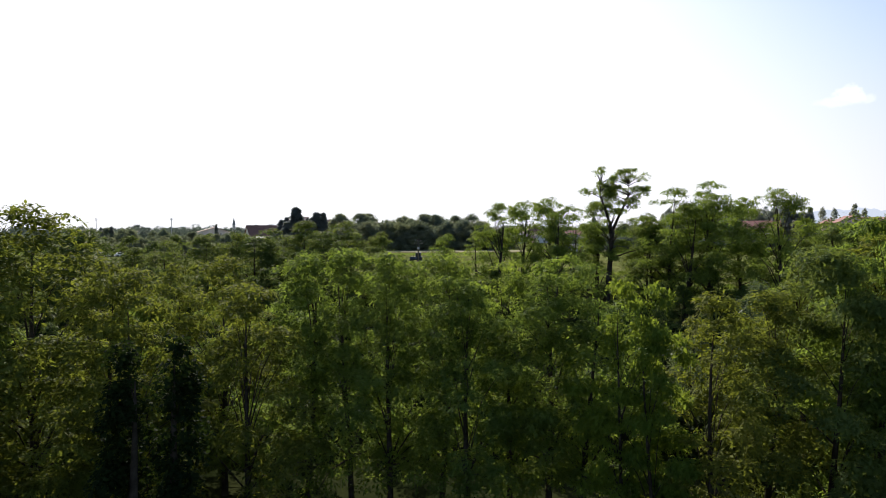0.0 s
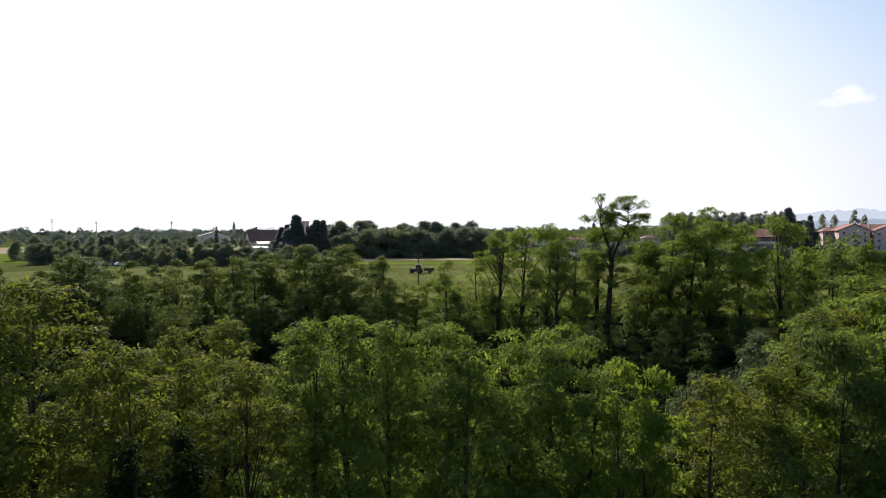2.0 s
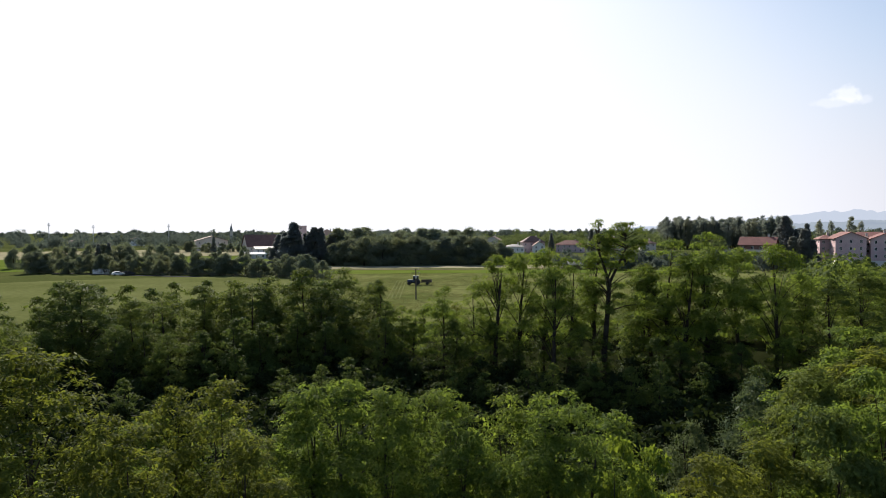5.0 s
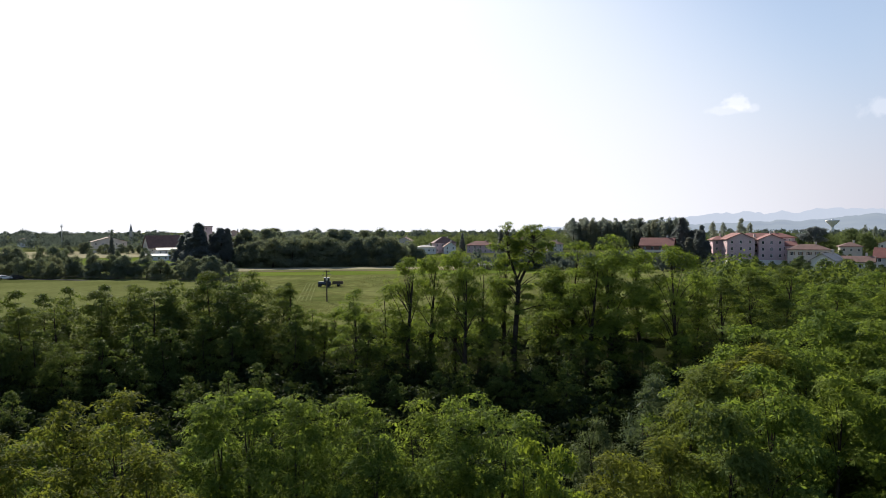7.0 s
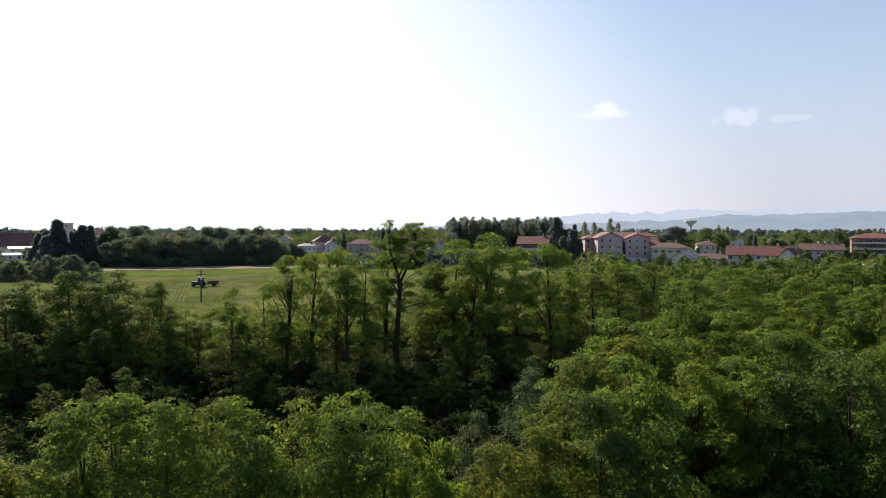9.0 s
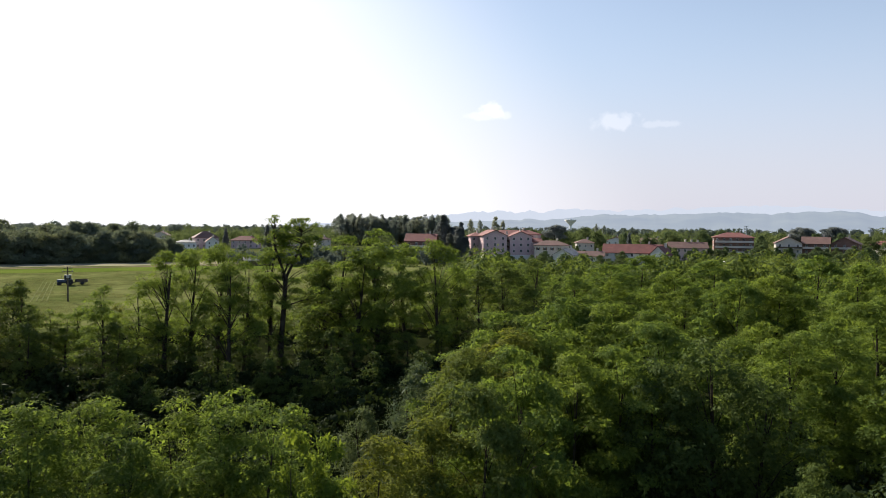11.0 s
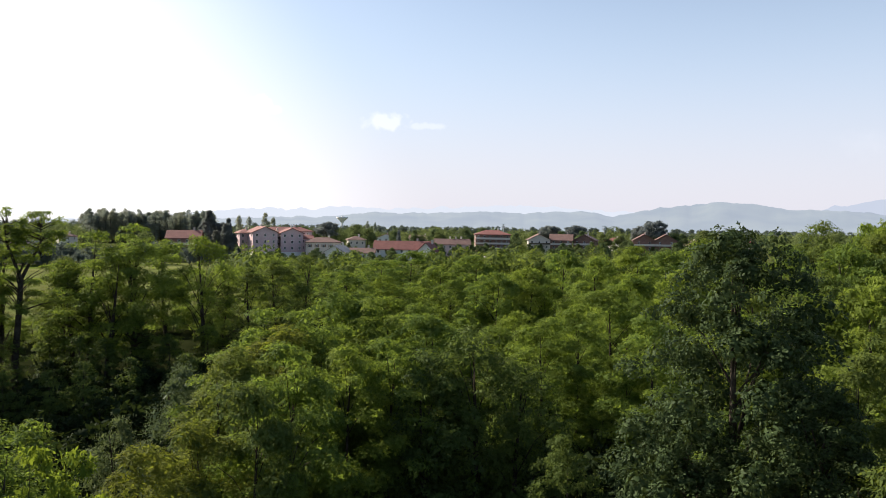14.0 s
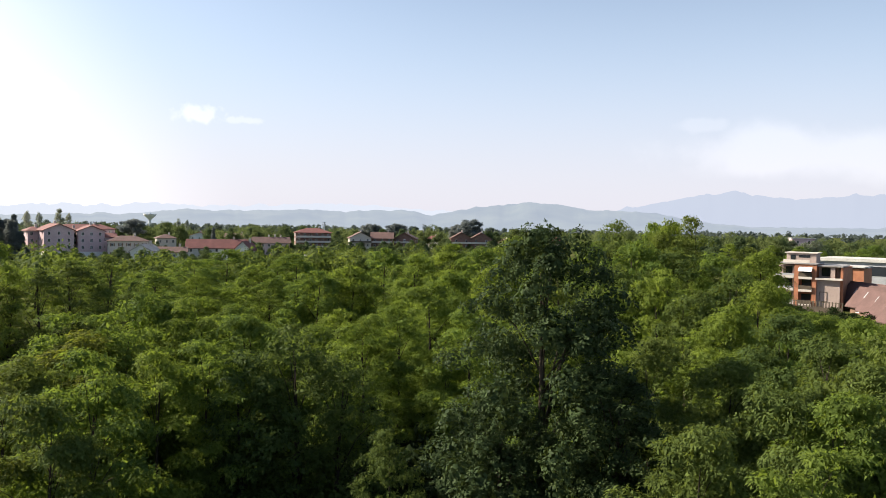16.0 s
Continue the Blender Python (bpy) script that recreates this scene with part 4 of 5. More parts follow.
def house(name, label, az, dist, w, d, eave, rise, rot=0, wall=CREAM, roof=TILE, kind="gable", floors=2, cols=3, side_cols=2, shutters=False,
          balconies=(), chimneys=1, base=None, z=0.0, group="houses of the town", category="house"):
    """A house: wall, roof with eaves, windows with panes, balconies and chimneys. kind: gable (to the front), ridge (eaves to the front), hip or flat."""
    p = at(az, dist, z)
    h = new(name)
    h.matrix_basis = Matrix.Translation(p) @ pose(0, 0, 0, 0, 0, -az + rot)
    tagged(h, label, category, group)
    x, y = w / 2, d / 2
    if kind == "gable":
        sec = [(-x, -0.5), (x, -0.5), (x, eave), (0, eave + rise - 0.03), (-x, eave)]
        verts = [(a, s, b) for s in (-y, y) for a, b in sec]
        me = mesh_fix("wall", verts, [[0, 1, 2, 3, 4], [9, 8, 7, 6, 5]] + [[k, (k + 1) % 5, (k + 1) % 5 + 5, k + 5] for k in range(5)], wall)
    elif kind == "ridge":
        sec = [(-y, -0.5), (y, -0.5), (y, eave), (0, eave + rise - 0.03), (-y, eave)]
        verts = [(s, a, b) for s in (-x, x) for a, b in sec]
        me = mesh_fix("wall", verts, [[0, 1, 2, 3, 4], [9, 8, 7, 6, 5]] + [[k, (k + 1) % 5, (k + 1) % 5 + 5, k + 5] for k in range(5)], wall)
    else:
        me = boxes("wall", wall, (-x, x, -y, y, -0.5, eave))
    part("wall", me, h)
    if base:
        part("plinth", boxes("plinth", base, (-x - 0.12, x + 0.12, -y - 0.12, y + 0.12, -0.5, 2.6)), h, "white ground floor wall")
    if kind == "hip":
        rm = hip_roof(w, d, eave, rise)
    elif kind == "flat":
        rm = boxes("roof", roof, (-x - 0.4, x + 0.4, -y - 0.4, y + 0.4, eave, eave + 0.35))
    else:
        rm = gable_roof(w, d, eave, rise, kind == "ridge")
    if not rm.materials:
        rm.materials.append(roof)
    top = part("roof", rm, h)
    for k in range(chimneys):
        if kind == "ridge":
            place = (w * (0.28 - 0.5 * k / max(chimneys, 1)), 0.8, eave + rise - 0.1)
        elif kind == "gable":
            place = (0.9, d * (0.2 - 0.4 * k / max(chimneys, 1)), eave + rise - 0.1)
        else:
            place = (w * (0.18 - 0.3 * k), 0.5, eave + rise * 0.75)
        part("chimney", CHIMNEY, top, m=pose(*place))
    step = eave / floors
    for f in range(floors):
        zz = step * (f + 0.55)
        if base and f == 0:
            continue
        for c in range(cols):
            add_window(h, w * ((c + 0.5) / cols - 0.5), -y, zz, 0, shutters)
        for c in range(side_cols):
            yy = d * ((c + 0.5) / side_cols - 0.5)
            add_window(h, x, yy, zz, 90, shutters)
            add_window(h, -x, yy, zz, -90, shutters)
    for f in balconies:
        zz = step * f
        b = part("balcony", boxes("balcony", CONCRETE, (-x + 0.3, x - 0.3, -y - 1.5, -y, zz, zz + 0.2)), h)
        part("railing", boxes("railing", WOOD if wall is not BROWN else CREAM, (-x + 0.3, x - 0.3, -y - 1.5, -y - 1.42, zz + 0.2, zz + 1.1)), b)
    return h


apart = dict(category="apartment building", group="apartment buildings")
house("apartment_building", "pale pink gabled apartment building with a white ground floor", 29.75, 350, 11.6, 15, 11.9, 2.5, 14, PINK, TILE, "gable", 4, 3, 3, base=WHITE, **apart)
house("apartment_building", "narrow pale pink wing with a red tiled roof", 28.45, 356, 6.0, 11, 11.4, 1.8, 10, PINK, TILE, "hip", 4, 2, 2, **apart)
house("apartment_building", "pale pink gabled block beside the taller one", 31.95, 352, 10.4, 14, 11.6, 2.2, 8, PINK, TILE, "gable", 4, 3, 3, base=WHITE, **apart)
house("apartment_building", "shaded pink stair wing with stacked balconies", 30.85, 357, 4.6, 10, 11.4, 1.4, 8, PINK, TILE_OLD, "hip", 4, 1, 1, balconies=(1, 2, 3), **apart)
house("apartment_building", "low pink annex with a tiled roof", 33.1, 356, 6.5, 9, 9.0, 1.6, 8, PINK, TILE, "ridge", 3, 2, 1, **apart)
house("house", "pink house behind the gabled blocks", 31.6, 380, 26, 11, 12.2, 2.2, 6, PINK, TILE, "hip", 4, 6, 2)
house("house", "dark timber balcony house with a red roof", 24.15, 330, 13.5, 11, 9.4, 3.0, -8, BROWN, TILE, "ridge", 3, 4, 2, balconies=(1, 2))
house("house", "long cream house with a shallow tiled roof", 34.5, 342, 16, 10, 7.6, 2.2, 4, CREAM, TILE_OLD, "hip", 2, 5, 2, True)
house("house", "white gabled house with a dark roof edge", 35.75, 315, 8.0, 16, 4.4, 2.4, -14, WHITE, ROOF_GREY, "gable", 1, 1, 2)
house("house", "low white house with a brown roof", 37.5, 322, 12, 8, 3.6, 1.9, -4, WHITE, TILE_OLD, "ridge", 1, 4, 1)
house("house", "small tiled house above the rooftops", 37.1, 405, 9.5, 8, 7.6, 2.0, 8, CREAM, TILE_OLD, "hip", 2, 3, 2)
house("house", "long low house with a bright red roof", 40.8, 332, 25, 11, 5.2, 3.4, -3, WHITE, TILE, "ridge", 2, 7, 2)
house("house", "white gable with a red roof", 42.95, 326, 7.0, 10, 4.8, 3.4, -18, WHITE, TILE, "gable", 2, 2, 2)
house("house", "long pink house with several chimneys", 44.8, 382, 18, 10, 6.4, 2.6, 6, PINK, TILE_OLD, "ridge", 2, 6, 2, chimneys=3)
house("apartment_building", "brown apartment house with white balcony bands", 48.0, 420, 20, 13, 11.4, 2.6, 5, BROWN, TILE, "hip", 4, 6, 3, balconies=(1, 2, 3), **apart)
for k, az in enumerate((51.7, 53.5, 55.4)):
    house("terraced_house", "brown terraced house with a dark red roof", az, 420 + 4 * k, 12.5, 10, 8.8, 3.2, 6 - 8 * k, CREAM if k == 0 else BROWN, TILE_OLD, "gable" if k != 1 else "ridge", 3, 3, 2, balconies=(2,))
for k, az in enumerate((59.8, 61.4)):
    house("terraced_house", "brick house with a wide red gable", az, 420, 12, 10, 9.4, 3.4, 4, BROWN, TILE_OLD, "gable", 3, 2, 2, balconies=(2,))
house("house", "pink villa with a stepped tiled roof", 7.4, 500, 15, 12, 7.2, 4.2, 10, PINK, TILE_OLD, "hip", 2, 4, 3)
house("house", "white low house beside the villa", 6.0, 480, 12, 9, 4.6, 1.6, 4, WHITE, ROOF_GREY, "hip", 1, 4, 2)
house("house", "white gabled front of the villa", 7.9, 488, 8, 8, 5.0, 2.8, 4, WHITE, TILE_OLD, "gable", 2, 2, 2)
house("house", "wide low house with a red hipped roof", 10.4, 505, 19, 11, 5.4, 2.9, -6, PINK, TILE, "hip", 2, 5, 2)
house("house", "pale house among garden trees", 2.2, 600, 14, 10, 7.5, 3.0, 12, CREAM, TILE_OLD, "hip", 2, 4, 2)
house("house", "cream house among garden trees", 4.3, 620, 12, 10, 7.0, 3.0, -12, CREAM, TILE_OLD, "gable", 2, 3, 2)
house("barn", "big barn with a wide brown roof", -14.1, 550, 24, 16, 4.5, 8.2, 16, CREAM, TILE_OLD, "ridge", 1, 5, 2, category="barn", chimneys=0)
house("house", "long pale farmhouse with a shallow roof", -17.8, 600, 24, 12, 8.0, 3.4, 8, CREAM, TILE_OLD, "gable", 2, 5, 2)
house("house", "long low building in front of the barn", -13.4, 520, 22, 9, 3.2, 1.3, 12, WHITE, ROOF_GREY, "ridge", 1, 6, 2, chimneys=0)
house("apartment_building", "tall pale house with balconies and a hipped roof", -9.0, 500, 13, 12, 12.6, 4.0, -14, CREAM, TILE_OLD, "hip", 4, 3, 3, balconies=(2, 3), **apart)
house("tower_block", "square brown water tower block above the cedars", -11.1, 580, 9, 9, 19.3, 0.4, 10, PINK, ROOF_GREY, "flat", 5, 1, 1, chimneys=0, category="tower")
house("shed", "long white shed with a bright sheet roof", -14.7, 420, 14, 7, 2.6, 0.9, 4, WHITE, WHITE, "ridge", 1, 4, 1, chimneys=0, category="shed")
house("hut", "small wooden field hut with a sheet roof", 10.9, 290, 6.5, 4, 2.3, 0.9, 12, WOOD, ROOF_GREY, "ridge", 1, 2, 1, chimneys=0, category="hut")
house("hut", "small hut with a pale flat roof", 48.2, 300, 7.5, 5, 3.0, 0.3, 8, CREAM, CONCRETE, "flat", 1, 2, 1, chimneys=0, category="hut")
for k, (az, dist) in enumerate(((-27, 760), (-23, 820), (-6, 640), (-3.6, 700), (0.4, 720), (13.4, 560), (16.2, 520), (39.5, 520), (42.2, 560), (57.6, 520), (63.5, 480), (66.8, 560))):
    house("house", "far house half hidden by garden trees", az, dist, 11 + k % 3 * 2, 9, 6.0 + k % 2, 2.4, 25 - 13 * (k % 5), (CREAM, WHITE, PINK)[k % 3], (TILE_OLD, TILE)[k % 2], ("hip", "gable", "ridge")[k % 3], 2, 3, 2)

# ======== water tower, spire, masts, pole, tractor ========


def water_tower():
    t = new("water_tower")
    t.matrix_basis = Matrix.Translation(at(36.0, 1500))
    tagged(t, "concrete water tower shaped like a funnel", "water tower")
    part("stem", tube("stem", WHITE, [(0, 0, -1), (0, 0, 21)], [2.6, 2.2], 16), t)
    part("bowl", tube("bowl", WHITE, [(0, 0, 19), (0, 0, 22), (0, 0, 29), (0, 0, 31.5), (0, 0, 31.6)], [2.3, 4.0, 11.5, 12.3, 0.2], 24), t)
    part("lantern", tube("lantern", WHITE, [(0, 0, 31.4), (0, 0, 33.2), (0, 0, 33.3)], [2.2, 2.0, 0.1], 12), t)


def church():
    t = new("church_tower")
    t.matrix_basis = Matrix.Translation(at(-16.3, 900)) @ pose(0, 0, 0, 0, 0, 20)
    tagged(t, "slim church tower with a pointed spire", "church tower")
    part("shaft", boxes("shaft", CREAM, (-1.6, 1.6, -1.6, 1.6, -0.5, 15), (-1.8, 1.8, -1.8, 1.8, 15, 15.6)), t)
    part("spire", tube("spire", ROOF_GREY, [(0, 0, 15.6), (0, 0, 24.5)], [1.9, 0.1], 4), t)


def mast(az, dist, height):
    t = new("lighting_mast")
    t.matrix_basis = Matrix.Translation(at(az, dist)) @ pose(0, 0, 0, 0, 0, -az)
    tagged(t, "tall thin steel mast with lamps on top", "mast", "tall masts")
    part("pole", tube("pole", STEEL, [(0, 0, -0.3), (0, 0, height)], [0.45, 0.28], 8), t)
    head = part("lamp_frame", boxes("lamp_frame", STEEL, (-1.3, 1.3, -0.15, 0.15, height - 2.6, height - 2.3), (-1.3, 1.3, -0.15, 0.15, height - 0.4, height - 0.1)), t)
    for k in range(3):
        part("lamp", boxes("lamp", GREY, (-0.35, 0.35, -0.3, 0.2, -0.35, 0.35), bevel=0.08), head, m=pose(-0.95 + 0.95 * k, -0.2, height - 1.9))


def power_pole():
    t = new("power_pole")
    t.matrix_basis = Matrix.Translation(at(-1.95, 165)) @ pose(0, 0, 0, 0, 0, 8)
    tagged(t, "dark wooden power pole with two crossarms", "power pole")
    part("post", tube("post", WOOD, [(0, 0, -0.4), (0, 0, 7.2)], [0.17, 0.12], 10), t)
    for z, w in ((6.9, 0.75), (6.2, 1.0)):
        arm = part("crossarm", boxes("crossarm", WOOD, (-w, w, -0.2, -0.1, z - 0.06, z + 0.06), bevel=0.01), t)
        for x in (-w + 0.1, w - 0.1):
            part("insulator", tube("insulator", CONCRETE, [(x, -0.15, z + 0.06), (x, -0.15, z + 0.14), (x, -0.15, z + 0.27)], [0.05, 0.08, 0.04], 8), arm)
    part("transformer_box", boxes("transformer_box", GREY, (-0.25, 0.25, -0.5, -0.16, 4.9, 5.5), bevel=0.04), t)


def wheel_mesh(r, w):
    return tube("tyre", BLACK, [(0, -w / 2, 0), (0, -w / 2 + 0.001, 0), (0, -w / 2 + 0.06, 0), (0, w / 2 - 0.06, 0), (0, w / 2 - 0.001, 0), (0, w / 2, 0)], [0.05, r * 0.9, r, r, r * 0.9, 0.05], 18)


def wheel(parent, x, y, r, w):
    t = part("wheel", wheel_mesh(r, w), parent, m=pose(x, y, r))
    part("rim", tube("rim", GREY, [(0, -w / 2 - 0.02, 0), (0, w / 2 + 0.02, 0)], [r * 0.5, r * 0.5], 12), t)


def tractor():
    t = new("tractor")
    t.matrix_basis = Matrix.Translation(at(-2.0, 208, 0.03)) @ pose(0, 0, 0, 0, 0, 176)
    tagged(t, "dark blue tractor with a cab standing in the meadow", "tractor")
    part("hood", boxes("hood", TRACTOR_BLUE, (0.5, 2.3, -0.42, 0.42, 0.85, 1.55), bevel=0.1), t)
    part("chassis", boxes("chassis", BLACK, (-0.9, 2.2, -0.3, 0.3, 0.55, 0.9), bevel=0.05), t)
    cab = part("cab", boxes("cab", TRACTOR_BLUE, (-0.95, 0.55, -0.75, 0.75, 0.9, 1.5), (-1.0, 0.6, -0.8, 0.8, 2.55, 2.7), (-0.95, -0.86, -0.75, -0.66, 1.5, 2.55), (-0.95, -0.86, 0.66, 0.75, 1.5, 2.55), (0.46, 0.55, -0.75, -0.66, 1.5, 2.55), (0.46, 0.55, 0.66, 0.75, 1.5, 2.55)), t)
    part("pane", boxes("pane", GLASS, (-0.86, 0.46, -0.71, -0.69, 1.5, 2.55), (-0.86, 0.46, 0.69, 0.71, 1.5, 2.55), (-0.92, -0.9, -0.66, 0.66, 1.5, 2.55), (0.5, 0.52, -0.66, 0.66, 1.5, 2.55)), cab)
    for y in (-0.85, 0.85):
        part("fender", boxes("fender", TRACTOR_BLUE, (-1.3, 0.0, y - 0.22, y + 0.22, 1.5, 1.58), bevel=0.03), t)
        wheel(t, -0.6, y, 0.8, 0.42)
        wheel(t, 1.75, y, 0.52, 0.32)
    part("exhaust", tube("exhaust", BLACK, [(1.2, -0.3, 1.5), (1.2, -0.3, 2.4)], [0.04, 0.04], 8), t)
    w = new("trailer")
    w.matrix_basis = Matrix.Translation(at(-1.1, 208.5, 0.03)) @ pose(0, 0, 0, 0, 0, 176)
    tagged(w, "low dark farm trailer hitched behind the tractor", "trailer")
    part("bed", boxes("bed", WOOD, (-1.6, 1.4, -0.9, 0.9, 0.75, 1.35), (-1.6, 1.4, -0.95, -0.9, 1.35, 1.5), (-1.6, 1.4, 0.9, 0.95, 1.35, 1.5)), w)
    part("drawbar", tube("drawbar", BLACK, [(1.3, 0, 0.7), (2.3, 0, 0.6)], [0.06, 0.06], 8), w)
    for y in (-0.8, 0.8):
        wheel(w, -0.3, y, 0.45, 0.25)


water_tower()
church()
for row in ((-28.7, 800, 24.0), (-25.9, 800, 22.0), (-20.8, 800, 22.5), (48.9, 520, 18.0), (56.8, 520, 17.5)):
    mast(*row)
power_pole()
tractor()


def car(az, dist, rot, mat, label):
    c = new("car")
    c.matrix_basis = Matrix.Translation(at(az, dist, 0.08)) @ pose(0, 0, 0, 0, 0, rot)
    tagged(c, label, "car", "parked cars along the lane")
    sec = [(-2.1, 0.35), (2.1, 0.35), (2.15, 0.7), (1.9, 0.9), (0.95, 0.98), (0.35, 1.42), (-1.25, 1.45), (-2.0, 0.98), (-2.15, 0.8)]
    n = len(sec)
    verts = [(x, y * (0.86 if z > 1.2 else 1.0), z) for y in (-0.85, 0.85) for x, z in sec]
    part("body", mesh_fix("body", verts, [list(range(n)), list(range(2 * n - 1, n - 1, -1))] + [[k, (k + 1) % n, (k + 1) % n + n, k + n] for k in range(n)], mat), c)
    part("window", boxes("window", GLASS, (-1.2, 0.3, -0.86, 0.86, 1.02, 1.36)), c)
    for x in (-1.3, 1.35):
        for y in (-0.78, 0.78):
            wheel(c, x, y, 0.32, 0.2)


car(-24.3, 282, 40, WHITE, "white car parked on the lane by the hedge")
car(-23.6, 283, 40, BLACK, "black car parked on the lane by the hedge")


def lane():
    a, b = at(-30, 322, 0.05), at(-8.5, 230, 0.05)
    s = (b - a).normalized().cross(Vector((0, 0, 1))) * 2.2
    tagged(new("road_lane", mesh_of("road_lane", [a - s, b - s, b + s, a + s], [[0, 1, 2, 3]], ASPHALT)), "narrow asphalt lane behind the crop field", "road", kind="structure")
    f = new("fence")
    tagged(f, "low dark wire fence along the lane", "fence")
    n = 30
    for k in range(n + 1):
        p = a.lerp(b, k / n) - s * 1.3
        part("post", boxes("post", WOOD, (-0.06, 0.06, -0.06, 0.06, -0.3, 1.15)), f, m=Matrix.Translation(p))
    for z in (0.5, 1.0):
        part("rail", tube("rail", WOOD, [a - s * 1.3 + Vector((0, 0, z)), b - s * 1.3 + Vector((0, 0, z))], [0.05, 0.05], 4), f)


lane()


def crop_rows():
    """Swaths of pale cut grass lying in rows across the meadow."""
    for k in range(4):
        pts, radii = [], []
        for j in range(24):
            y = 166 + 2.5 * j
            pts.append((-12.4 + 0.95 * k - 0.02 * (y - 166) + 0.1 * noise.noise(Vector((y * 0.2, k, 0))), y, 0.02))
            radii.append(0.14 + 0.07 * noise.noise(Vector((y * 0.7, k * 3.0, 5.0))))
        tagged(new("hay_swath", tube("hay_swath", MEADOW_CUT, pts, radii, 6)), "long row of pale cut grass in the meadow", "hay", "rows of cut grass")


crop_rows()


def meadow_grass():
    """Seeding grass and weeds in uneven tufts over the unmown meadow."""
    rng = np.random.default_rng(77)
    n = 6000
    a, d = np.radians(-11.5 + 41 * rng.random(n)), 126 + 132 * rng.random(n)
    c = np.stack([d * np.sin(a), d * np.cos(a), np.full(n, 0.12)], 1)
    keep = np.array([noise.noise(Vector((p[0] * 0.06, p[1] * 0.06, 1.0))) for p in c]) > -0.12
    c = c[keep]
    r = np.stack([0.9 + rng.random(len(c)), 0.5 + 0.5 * rng.random(len(c)), 0.12 + 0.3 * rng.random(len(c))], 1)
    v, f = leaf_quads(rng, c, r, 60000, 0.30, 0.07, -0.8, 0.2, 0.1, 0.5, 0.4, 0.4)
    v[:, 2] = np.maximum(v[:, 2], 0.04)
    tagged(new("meadow_grass", mesh_of("meadow_grass", v, f, GRASS_LEAF)), "tufts of seeding grass in the unmown meadow", "grass", kind="stuff")


meadow_grass()


def polytunnel():
    t = new("polytunnel")
    t.matrix_basis = Matrix.Translation(at(-25.1, 300)) @ pose(0, 0, 0, 0, 0, 18)
    tagged(t, "low white garden polytunnel beside the lane", "polytunnel")
    verts, faces = [], []
    for x in (-4.5, 4.5):
        for k in range(9):
            a = math.pi * k / 8
            verts.append((x, 1.6 * math.cos(a), 1.9 * math.sin(a)))
    for k in range(8):
        faces.append([k, k + 1, k + 10, k + 9])
    faces += [list(range(9)), list(range(17, 8, -1))]
    part("cover", mesh_fix("cover", verts, faces, CANVAS), t)
    for x in (-4.5, -1.5, 1.5, 4.5):
        part("hoop", tube("hoop", STEEL, [(x, 1.65 * math.cos(math.pi * k / 8), 1.95 * math.sin(math.pi * k / 8)) for k in range(9)], [0.05] * 9, 5), t)


polytunnel()

# ======== the flats and workshops beyond the wood's right-hand end ========


